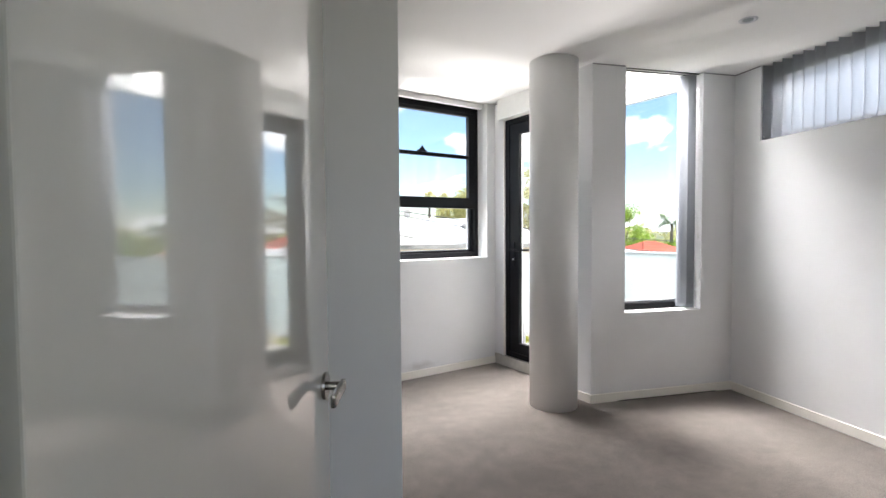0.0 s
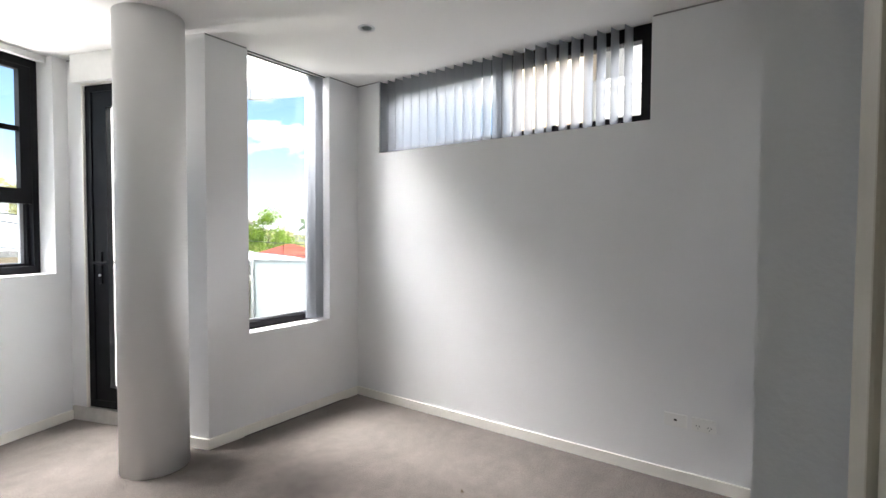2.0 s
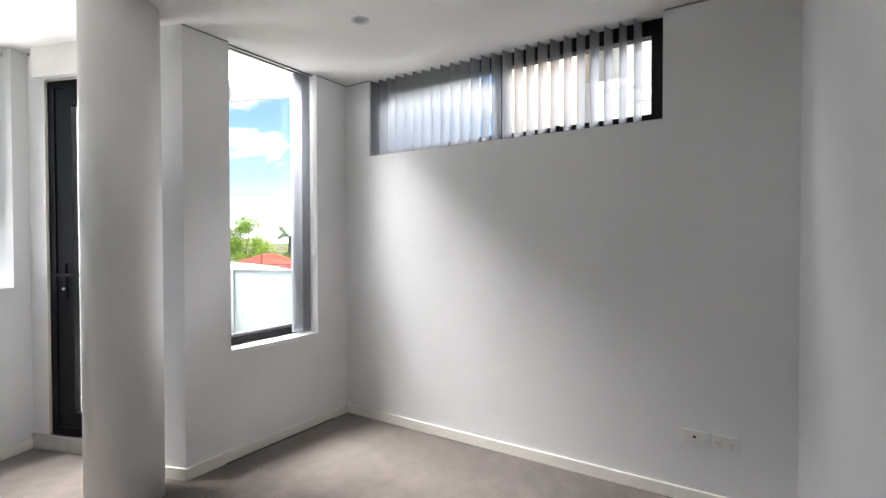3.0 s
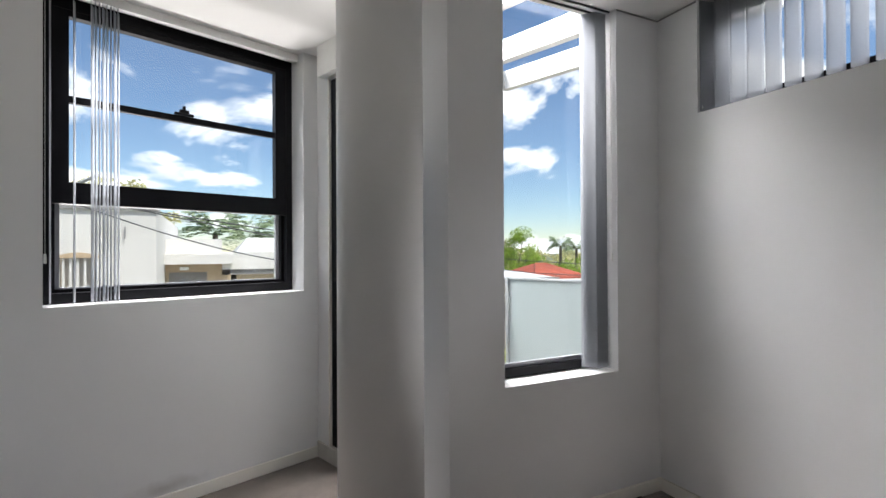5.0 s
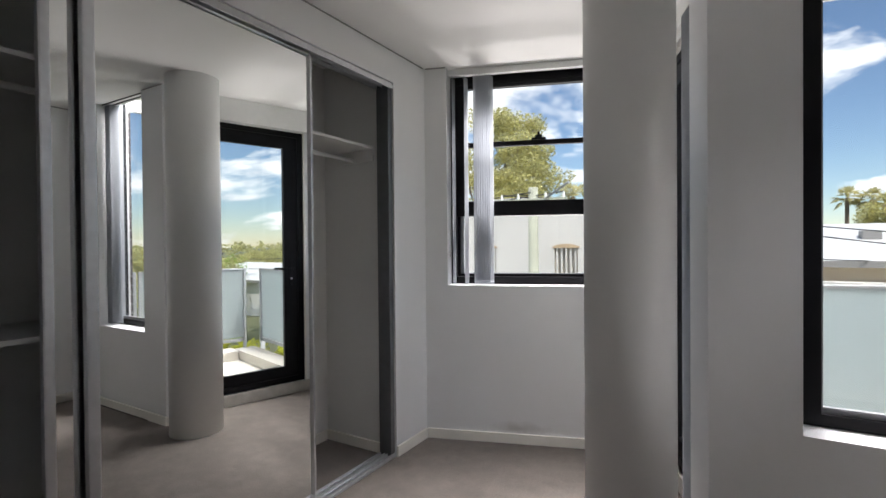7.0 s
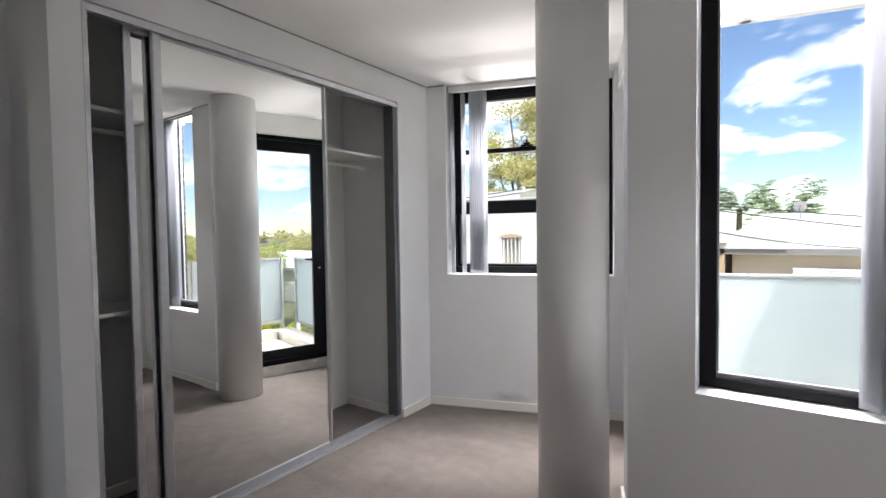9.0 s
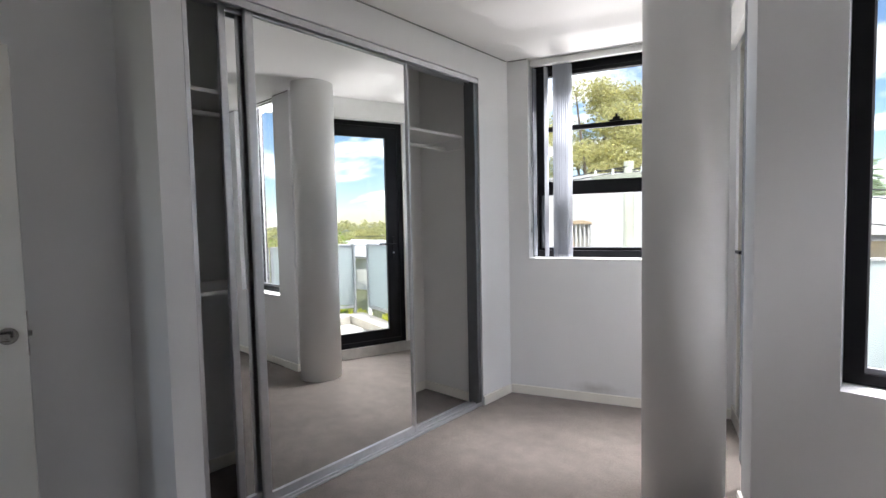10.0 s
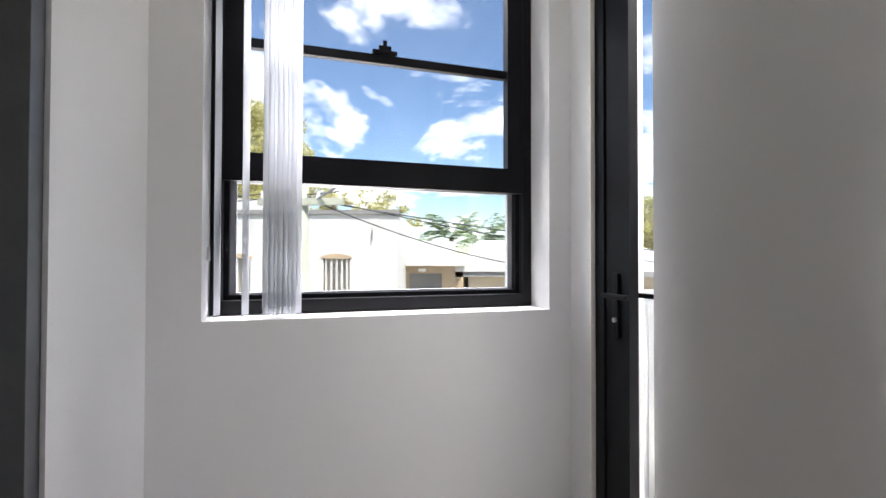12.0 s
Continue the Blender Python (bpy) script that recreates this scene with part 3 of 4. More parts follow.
DH_SLATS = [(-1.345, 84), (-1.255, 80)] + [(-1.185 + 0.0155 * k, 74 + 3 * (k % 3)) for k in range(8)]
b = vertical_blind("vertical_blind", M_DH, "pale grey fabric vertical blind drawn aside at the sash window", DH_SLATS, 1.082, 2.548, 0.089, 0.08, (-1.375, -0.105), "vertical blinds")
blind_cord(b, -1.368, 0.05, 1.32)
TALL_SLATS = [(2.986 + 0.0125 * k, -47 + (k % 2)) for k in range(6)]
b = vertical_blind("vertical_blind", M_TALL, "pale grey fabric vertical blind stacked at the tall window", TALL_SLATS, 0.70, 2.593, 0.089, 0.085, (2.40, 3.09), "vertical blinds", True)
blind_cord(b, 3.090, 0.03, 1.31)
SLOT_SLATS = [(-3.055 + 0.0795 * k, 72 + 3.0 * math.sin(k * 1.7)) for k in range(25)]
b = vertical_blind("vertical_blind", M_SIDE, "pale grey fabric vertical blind hanging half open in the slot window", SLOT_SLATS, 2.028, 2.594, 0.089, 0.045, (-3.07, -1.02), "vertical blinds", True)
blind_cord(b, -3.072, 0.02, 2.09)
DOOR_SLATS = [(0.915 + 0.014 * k, 80 + 3 * (k % 2)) for k in range(10)]
vertical_blind("vertical_blind", M_DOOR, "pale grey fabric vertical blind stacked beside the balcony door", DOOR_SLATS, 0.125, 2.40, 0.089, -0.060, (0.14, 1.05), "vertical blinds")


# ---- wardrobe ----
def wardrobe_doors():
    """Sliding mirror doors; local x = world y, local y runs into the wardrobe."""
    w = base("sliding_wardrobe", M_WR @ pose(0, 0.010, 0), "built-in wardrobe with two silver-framed sliding mirror doors, part open", "wardrobe")
    bm = one_box(1.760, 3.748, 0.0, 0.095, 2.384, 2.396, bevel=0.002)
    for y, drop in ((-0.008, 2.358), (0.046, 2.366), (0.088, 2.360)):
        box(bm, 1.760, 3.748, y, y + 0.007, drop, 2.384)
    part("top_track", bm, ALU, w, "satin silver top track")
    bm = one_box(1.760, 3.748, -0.008, 0.095, 0.0, 0.012, bevel=0.002)
    for y in (-0.002, 0.030, 0.052, 0.085):
        box(bm, 1.760, 3.748, y, y + 0.006, 0.012, 0.026)
    part("bottom_track", bm, ALU, w, "satin silver twin floor track")
    # this jamb's shade is painted in; the one opposite keeps the plain aluminium
    part("jamb", one_box(3.708, 3.748, 0.002, 0.095, 0.012, 2.384, bevel=0.002), SHADED_CHANNEL, w, "grey side channel")
    part("jamb", one_box(1.760, 1.780, -0.006, 0.095, 0.012, 2.384, bevel=0.002), ALU, w, "grey side channel")

    def door(a0, a1, y, near_wide, far_wide):
        d = part("mirror_door", one_box(a0 + 0.01, a1 - 0.01, y + 0.010, y + 0.016, 0.045, 2.362), MIRROR, w, "full-height mirror panel")
        for a, wd in ((a0, near_wide), (a1 - far_wide, far_wide)):
            bm = one_box(a, a + wd, y - 0.004, y + 0.026, 0.026, 2.374, bevel=0.007 if wd > 0.02 else 0.003)
            part("stile", bm, ALU, d, "rounded silver stile")
        part("bottom_rail", one_box(a0 + near_wide, a1 - far_wide, y, y + 0.024, 0.026, 0.062, bevel=0.003), ALU, d)
        part("top_rail", one_box(a0 + near_wide, a1 - far_wide, y, y + 0.024, 2.352, 2.374, bevel=0.003), ALU, d)
    door(2.040, 3.075, 0.020, 0.040, 0.014)
    door(1.935, 2.970, 0.062, 0.034, 0.014)


def wardrobe_shelf(y0, y1, z, x_front):
    """Melamine shelf; the label is given by the caller's tag."""
    return one_box(-0.258, x_front, y0, y1, z - 0.018, z, bevel=0.0015)


def wardrobe_inside():
    s = thing("wardrobe_shelf", wardrobe_shelf(1.737, 3.748, 2.008, 0.176), MELAMINE, None, "long white melamine shelf near the top of the wardrobe", "shelf")
    r = thing("hanging_rail", between((0.01, 1.742, 1.93), (0.01, 3.748, 1.93), 0.0125, 16), PLASTIC, None, "white tubular hanging rail below the wardrobe shelf", "rail", smooth=True)
    thing("shelf_cleat", one_box(-0.10, 0.178, 3.732, 3.749, 1.91, 1.988, bevel=0.002), MELAMINE, None, "white cleat fixed under the wardrobe shelf", "cleat")
    thing("wardrobe_shelf", wardrobe_shelf(1.742, 2.30, 1.07, 0.186), MELAMINE, None, "short white melamine shelf at the wardrobe end", "shelf")
    thing("shelf_divider", one_box(-0.258, 0.186, 2.30, 2.318, 0.0, 1.99, bevel=0.0015), MELAMINE, None, "upright white melamine divider in the wardrobe", "panel")


wardrobe_doors()
wardrobe_inside()


# ---- bedroom door ----
def bedroom_door():
    """Door leaf standing open; local x runs from the hinge to the free edge."""
    m = pose(-0.060, 0.395, 0, 0, 0, 77.5)
    d = base("door_2", m, "glossy white flush bedroom door standing open", "door", kind="structure")
    leaf = part("leaf", one_box(0.0, 0.86, 0.0, 0.036, 0.012, 2.045, bevel=0.002), DOORP, d)
    def lever(side):
        s = -1 if side else 1
        y = 0.0 if side else 0.036
        bm = turned(tube(0.031, 0.009, 32, bevel=0.002), pose(0.805, y, 0.985, 90 * (1 if side else -1), 0, 0))
        rose = part("rose", bm, CHROME, leaf, "round nickel rose", smooth=False)
        bm = turned(tube(0.010, 0.05, 16), pose(0.805, y, 0.985, 90 * (1 if side else -1), 0, 0))
        y1 = y + s * 0.050
        box(bm, 0.695, 0.817, min(y1, y1 - s * 0.012), max(y1, y1 - s * 0.012), 0.971, 0.999, bevel=0.005)
        part("lever", bm, CHROME, leaf, "brushed nickel lever")
    lever(True)
    lever(False)
    bm = one_box(0.8595, 0.8615, 0.007, 0.029, 0.90, 1.07, bevel=0.0005)
    box(bm, 0.8595, 0.872, 0.011, 0.025, 0.975, 0.995, bevel=0.002)
    part("latch_plate", bm, CHROME, leaf, "nickel latch plate")
    for z in (0.25, 1.02, 1.80):
        part("hinge", turned(tube(0.006, 0.09, 12), pose(-0.006, -0.003, z)), CHROME, leaf)
    # frame with stop
    f = base("door_frame", pose(0, 0, 0), "pale painted timber door frame with stop and strike plate", "door frame", kind="structure")
    bm = one_box(0.770, 0.80, 0.232, 0.362, 0, 2.05, bevel=0.003)
    box(bm, 0.80, 0.86, 0.352, 0.366, 0, 2.11, bevel=0.002)
    part("jamb", bm, FRAMEP, f)
    part("stop", one_box(0.755, 0.770, 0.235, 0.313, 0, 2.035, bevel=0.003), FRAMEP, f)
    part("jamb", one_box(-0.09, -0.065, 0.232, 0.362, 0, 2.05, bevel=0.003), FRAMEP, f)
    part("stop", one_box(-0.065, -0.05, 0.235, 0.313, 0, 2.035, bevel=0.003), FRAMEP, f)
    part("head", one_box(-0.09, 0.80, 0.232, 0.362, 2.05, 2.069, bevel=0.002), FRAMEP, f)
    plate = part("strike_plate", one_box(0.7675, 0.7705, 0.319, 0.355, 0.945, 1.015, bevel=0.0006), CHROME, f, "worn nickel strike plate")
    part("screw", turned(tube(0.004, 0.002, 12), pose(0.7695, 0.337, 1.004, 0, -90, 0)), CHROME, plate)
    part("screw", turned(tube(0.004, 0.002, 12), pose(0.7695, 0.337, 0.956, 0, -90, 0)), CHROME, plate)


bedroom_door()


# ---- small fixtures ----
def wall_plate(y, kind_label, sockets):
    m = pose(XR, y, 0.345, 0, 0, -90)
    p = base("power_outlet" if sockets else "data_outlet", m, kind_label, "outlet")
    part("plate", one_box(-0.058, 0.058, -0.009, 0.0, -0.036, 0.036, bevel=0.003), PLASTIC, p)
    if sockets:
        for x in (-0.028, 0.028):
            part("switch", one_box(x - 0.008, x + 0.008, -0.012, -0.009, 0.010, 0.026, bevel=0.001), PLASTIC, p)
            bm = bmesh.new()
            for dx, dz, tilt in ((-0.007, -0.006, 30), (0.007, -0.006, -30), (0.0, -0.020, 0)):
                turned_box = one_box(-0.0011, 0.0011, -0.0098, -0.0088, -0.004, 0.004)
                turned_box.transform(pose(x + dx, 0, dz, 0, tilt, 0))
                me = bpy.data.meshes.new("pin")
                turned_box.to_mesh(me)
                turned_box.free()
                bm.from_mesh(me)
                bpy.data.meshes.remove(me)
            part("pin_slots", bm, DARKHOLE, p, "dark pin slots")
    else:
        part("port", one_box(-0.007, 0.007, -0.010, -0.008, -0.004, 0.008), DARKHOLE, p, "dark socket port")


wall_plate(0.849, "white data outlet plate low on the wall", False)
wall_plate(0.710, "white double power outlet low on the wall", True)


def downlight(x, y):
    d = base("downlight", pose(x, y, H), "small round recessed ceiling downlight, switched off", "downlight")
    bm = bmesh.new()
    n = 32
    prof = [(0.030, 0.004), (0.034, -0.002), (0.042, -0.006), (0.050, -0.004), (0.052, 0.0)]
    rings = [[bm.verts.new((r * math.cos(2 * math.pi * k / n), r * math.sin(2 * math.pi * k / n), z)) for k in range(n)] for r, z in prof]
    for a, b in zip(rings, rings[1:]):
        for k in range(n):
            bm.faces.new((a[k], a[(k + 1) % n], b[(k + 1) % n], b[k]))
    part("bezel", bm, ALU, d, "satin metal bezel", smooth=True)
    part("lens", turned(tube(0.031, 0.002, 32), pose(0, 0, -0.002)), FROST, d)


downlight(2.62, 2.45)


def carpet_marks():
    """Small tufts pulled up from the carpet."""
    rng = random.Random(4)
    for x, y in ((1.30, 1.62), (2.02, 1.52), (1.62, 2.02), (2.62, 1.75)):
        bm = bmesh.new()
        for k in range(10):
            a = rng.uniform(0, 6.28)
            p = Vector((0.012 * math.cos(a) * rng.random(), 0.012 * math.sin(a) * rng.random(), 0))
            q = p + Vector((rng.uniform(-0.012, 0.012), rng.uniform(-0.012, 0.012), rng.uniform(0.004, 0.012)))
            t = between(p, q, 0.002, 5, 0.0012)
            me = bpy.data.meshes.new("t")
            t.to_mesh(me)
            t.free()
            bm.from_mesh(me)
            bpy.data.meshes.remove(me)
        thing("carpet_tuft", bm, BARK, pose(x, y, 0.0), "small dark tuft of loose carpet pile", "carpet tuft", "carpet tufts")


carpet_marks()


# ---- balcony ----
NE = Vector((3.56, 5.20, 0))                       # outer corner of the balustrade
DN = Vector((0.968, 0.25, 0)).normalized()         # along the north balustrade, eastwards
DE = Vector((0.324, -0.946, 0)).normalized()       # along the east balustrade, southwards


def balustrade_run(name, start, d, lengths, label):
    yaw = math.degrees(math.atan2(d.y, d.x))
    b = base(name, pose(start.x, start.y, 0, 0, 0, yaw), label, "balustrade", "balcony balustrades")
    x = 0.0
    for n in lengths:
        part("glass_panel", one_box(x + 0.03, x + n - 0.03, -0.006, 0.006, 0.22, 1.065, bevel=0.002), FROST, b, "frosted glass panel")
        for xp in (x, x + n - 0.03):
            post = part("post", one_box(xp, xp + 0.03, -0.03, 0.03, 0.02, 1.085, bevel=0.003), STEEL, b)
            part("foot", one_box(xp - 0.03, xp + 0.06, -0.045, 0.045, 0.01, 0.03, bevel=0.003), STEEL, post)
        part("top_rail", one_box(x, x + n, -0.02, 0.02, 1.066, 1.086, bevel=0.003), STEEL, b, "slim metal top rail")
        part("bottom_rail", one_box(x + 0.03, x + n - 0.03, -0.012, 0.012, 0.17, 0.21, bevel=0.003), STEEL, b)
        x += n + 0.02


def balcony():
    poly = [(1.60, 4.98), (2.32, 3.58), (4.28, 3.58), (3.72, 5.34), (3.56, 5.36)]
    slab = thing("balcony_floor", solid(bmesh.new(), poly, -0.30, -0.008), KERB, None, "pale concrete balcony slab", "balcony floor", kind="structure")
    balustrade_run("balustrade", NE - DN * 1.70 - DN * 0.04 - DE * 0.12, DN, (0.40, 1.28), "frosted glass balustrade with grey metal posts on the balcony's street side")
    balustrade_run("balustrade", NE + DN * 0.07 + DE * 0.03, DE, (1.15, 0.75), "frosted glass balustrade with grey metal posts on the balcony's east side")
    # rendered kerb inside the balustrade
    yaw = math.degrees(math.atan2(DN.y, DN.x))
    thing("balcony_kerb", one_box(-1.75, 0.0, -0.20, 0.04, -0.008, 0.105, bevel=0.008), KERB, pose(NE.x, NE.y, 0, 0, 0, yaw), "low pale rendered kerb along the balustrade", "kerb", kind="structure")
    yaw = math.degrees(math.atan2(DE.y, DE.x))
    thing("balcony_kerb", one_box(0.20, 1.92, -0.20, 0.04, -0.008, 0.105, bevel=0.008), KERB, pose(NE.x + 0.02, NE.y, 0, 0, 0, yaw), "low pale rendered kerb along the balustrade", "kerb", kind="structure")


balcony()


def pergola():
    p = base("pergola", pose(0, 0, 0), "white steel beam frame projecting over the balcony", "pergola")
    c = Vector((3.70, 5.30, 0))
    for start, d, n in ((c - DN * 2.0, DN, 2.0), (c, DE, 2.2), (c - DN * 0.55 - DE * 0.02, DE, 2.0), (c - DN * 1.25 - DE * 0.02, DE, 1.6)):
        bm = one_box(0, n, -0.035, 0.035, 2.86, 3.03, bevel=0.004)
        part("beam", turned(bm, pose(start.x, start.y, 0, 0, 0, math.degrees(math.atan2(d.y, d.x)))), PERG, p)
    q = c - DN * 0.40
    part("bracket", between((q.x, q.y - 0.02, 2.93), (q.x - 0.1, q.y - 0.35, 3.09), 0.02, 8), STEEL, p, "dark steel bracket")


pergola()


def roof_slab():
    thing("roof_slab", solid(bmesh.new(), [(-3, -3), (3.64, -3), (3.64, 3.60), (2.34, 3.60), (1.93, 4.93), (0.0, 4.28), (-3, 3.6)], H + 0.26, H + 0.45), RENDERW, None, "pale flat roof over the flat", "roof", kind="structure")
    thing("facade_below", solid(bmesh.new(), [(-3, -3), (3.62, -3), (3.62, 3.56), (2.34, 3.57), (1.92, 4.9), (0.2, 4.33), (-3, 3.4)], -3.2, -0.21), RENDERW, None, "rendered lower storey of the block", "facade", kind="structure")


roof_slab()


# ---- street and neighbours ----
GZ = -3.2


def ground():
    bm = bmesh.new()
    n, rings_r = 64, (6, 20, 60, 200, 600, 1800, 4200)
    mid = bm.verts.new((8, 8, GZ))
    prev = None
    for r in rings_r:
        cur = [bm.verts.new((8 + r * math.cos(2 * math.pi * k / n), 8 + r * math.sin(2 * math.pi * k / n), GZ - (0 if r < 40 else min(14.0, 0.05 * (r - 40))))) for k in range(n)]
        for k in range(n):
            j = (k + 1) % n
            bm.faces.new((mid, cur[k], cur[j])) if prev is None else bm.faces.new((prev[k], cur[k], cur[j], prev[j]))
        prev = cur
    thing("ground", bm, GROUND, None, "grass and gardens of a low suburb", "ground", kind="structure")
    thing("road", one_box(-60, 60, 7.0, 11.6, GZ + 0.004, GZ + 0.02), ASPHALT, None, "narrow asphalt street below the flat", "road", kind="structure")


ground()


def arched(x0, x1, z0, z1, rise, y0, y1):
    """An upright slab with a slightly arched top."""
    n = 10
    top = [(x1 + (x0 - x1) * k / n, z1 + rise * (1 - (2 * k / n - 1) ** 2)) for k in range(n + 1)]
    prof = [(x0, z0), (x1, z0)] + top
    bm = bmesh.new()
    f, b = [bm.verts.new((x, y0, z)) for x, z in prof], [bm.verts.new((x, y1, z)) for x, z in prof]
    bm.faces.new(f), bm.faces.new(b[::-1])
    for k in range(len(prof)):
        j = (k + 1) % len(prof)
        bm.faces.new((f[k], b[k], b[j], f[j]))
    return bm


def white_building():
    h = base("white_building", pose(0, 13, 0), "white rendered two-storey building with small barred arched windows", "building")
    wins = [(-1.50, -0.92), (-3.70, -3.10), (-7.2, -6.6), (-10.0, -9.4)]
    holes = [(a, b, 0.42, 1.28) for a, b in wins]
    w = part("wall", wall_mesh(-14.0, 0.12, GZ, 2.20, 0.35, holes), RENDERW, h)
    part("wall", one_box(-0.23, 0.12, 0.35, 7.0, GZ, 2.20), RENDERW, h)
    part("parapet", one_box(-14.05, 0.16, -0.05, 0.40, 2.20, 2.30), GREYW, h, "grey parapet capping")
    part("parapet", one_box(-14.0, -1.9, 0.05, 0.35, 2.30, 2.55), RENDERW, h)
    part("roof", one_box(-13.9, -0.1, 0.40, 6.9, 1.85, 1.95), ROOFW, h)
    part("pipe_stub", between((-0.42, -0.04, 1.62), (-0.42, -0.04, 1.86), 0.014, 8), GREYW, h, "short grey pipe stub")
    for a, b in wins:
        win = part("window", arched(a - 0.05, b + 0.05, 1.24, 1.28, 0.07, -0.02, 0.08), TAN, h, "tan arched lintel")
        part("sill", one_box(a - 0.06, b + 0.06, -0.06, 0.10, 0.36, 0.42), TAN, win)
        part("pane", one_box(a, b, 0.14, 0.16, 0.42, 1.28), KERB, win, "pane with a pale drawn curtain")
        part("frame", ring(bmesh.new(), a, b, 0.42, 1.28, 0.04, 0.10, 0.14), TAN, win)
        for k in range(5):
            x = a + (b - a) * (k + 0.5) / 5
            part("bar", one_box(x - 0.02, x + 0.02, 0.02, 0.04, 0.42, 1.26), RENDERW, win)


def garage():
    g = base("garage", pose(0, 15, 0), "tan rendered garage with white fascia and grey roller door", "garage")
    part("wall", wall_mesh(0.12, 1.60, GZ, 1.05, 0.25, [(0.2, 1.05, GZ, 0.85)]), TAN, g)
    part("wall", one_box(1.35, 1.60, 0.25, 4.5, GZ, 1.05), TAN, g)
    part("fascia", one_box(0.125, 1.66, -0.30, 4.6, 1.05, 1.30), RENDERW, g, "white boxed fascia")
    part("parapet", one_box(0.125, 1.40, 0.1, 4.4, 1.30, 1.68), RENDERW, g, "white parapet")
    door = part("door", one_box(0.2, 1.05, 0.08, 0.12, GZ, 0.85), GREYW, g, "grey slatted door")
    for k in range(9):
        x = 0.24 + k * 0.09
        part("slat", one_box(x, x + 0.05, 0.05, 0.08, -1.0, 0.82), GREYW, door)
    part("lamp", one_box(0.44, 0.64, -0.10, 0.0, 0.90, 0.98, bevel=0.02), PLASTIC, g, "white bulkhead lamp")


def roofed_house(name, x0, x1, y0, y1, eave, ridge, wall_mat, roof_mat, label, hip=2.0, over=0.35, ribs=0):
    """A single-storey house: walls, hipped roof with fascia, and roof sheets or tile courses."""
    h = base(name, pose(0, 0, 0), label, "house")
    part("wall", solid(bmesh.new(), [(x0, y0), (x1, y0), (x1, y1), (x0, y1)], GZ - 3, eave), wall_mat, h)
    ym = (y0 + y1) / 2
    bm = bmesh.new()
    a, b, c, d = [bm.verts.new(p) for p in ((x0 - over, y0 - over, eave), (x1 + over, y0 - over, eave), (x1 + over, y1 + over, eave), (x0 - over, y1 + over, eave))]
    e, f = bm.verts.new((x0 + hip, ym, ridge)), bm.verts.new((x1 - hip, ym, ridge))
    for q in ((a, b, f, e), (b, c, f), (c, d, e, f), (d, a, e), (d, c, b, a)):
        bm.faces.new(q)
    roof = part("roof", bm, roof_mat, h)
    part("fascia", one_box(x0 - over, x1 + over, y0 - over - 0.05, y0 - over, eave - 0.12, eave + 0.03), RENDERW if roof_mat is TERRA else GREYW, h)
    part("fascia", one_box(x0 - over - 0.05, x0 - over, y0 - over, y1 + over, eave - 0.12, eave + 0.03), RENDERW if roof_mat is TERRA else GREYW, h)
    if ribs:
        n0, n1 = Vector((x0 - over, y0 - over, eave)), Vector((x0 + hip, ym, ridge))
        m0, m1 = Vector((x1 + over, y0 - over, eave)), Vector((x1 - hip, ym, ridge))
        for k in range(1, ribs):
            s = k / ribs
            p, q = n0.lerp(n1, s), m0.lerp(m1, s)
            part("tile_course", between(p + Vector((0, 0, 0.02)), q + Vector((0, 0, 0.02)), 0.05, 5), roof_mat, roof)
    return h


white_building()
garage()
house_a = roofed_house("white_roofed_house", 1.75, 7.75, 15.4, 23.0, 0.88, 1.85, CREAM, ROOFW, "cream house with a low white metal roof", 0.5)
part("annexe_wall", one_box(3.0, 7.6, 14.6, 15.05, GZ, 0.45), RENDERW, house_a, "white lean-to wall")
part("roof_vent", one_box(5.2, 5.6, 17.2, 17.6, 1.2, 1.62, bevel=0.03), GREYW, house_a, "small grey roof vent")
part("parapet", one_box(1.4, 2.9, 14.95, 15.3, 0.9, 1.35), RENDERW, house_a, "white boxed parapet end")
house_b = roofed_house("pale_roofed_house", 8.9, 12.3, 15.8, 20.0, 0.36, 0.66, CREAM, ROOFW, "cream house with a low pale roof and dark gutter", 0.8)
for k in range(3):
    part("downpipe", one_box(9.2 + 1.2 * k, 9.28 + 1.2 * k, 15.72, 15.8, GZ, 0.3), GREYW, house_b)
    part("window", one_box(9.5 + 1.2 * k, 10.1 + 1.2 * k, 15.74, 15.8, -1.3, -0.4), GREYW, house_b, "grey window")
part("awning", one_box(8.7, 12.5, 15.2, 15.74, -0.30, -0.14, bevel=0.01), KERB, house_b, "grey-beige awning along the wall")
for k in range(9):
    part("bracket", one_box(8.9 + 0.42 * k, 8.95 + 0.42 * k, 15.3, 15.74, -0.42, -0.30), KERB, house_b)
roofed_house("red_roofed_house", 13.2, 15.5, 17.5, 20.2, 0.16, 0.80, RENDERW, TERRA, "white house with a red terracotta tiled roof", 0.9, 0.4, 14)
roofed_house("red_roofed_house", 13.3, 16.2, 27.0, 31.0, 0.30, 1.35, RENDERW, TERRA, "distant white house with a red terracotta tiled roof", 1.2, 0.4, 10)
roofed_house("white_roofed_house", 24.0, 33.0, 22.0, 29.0, -0.9, 0.1, RENDERW, ROOFW, "distant white house with a pale metal roof", 2.5)


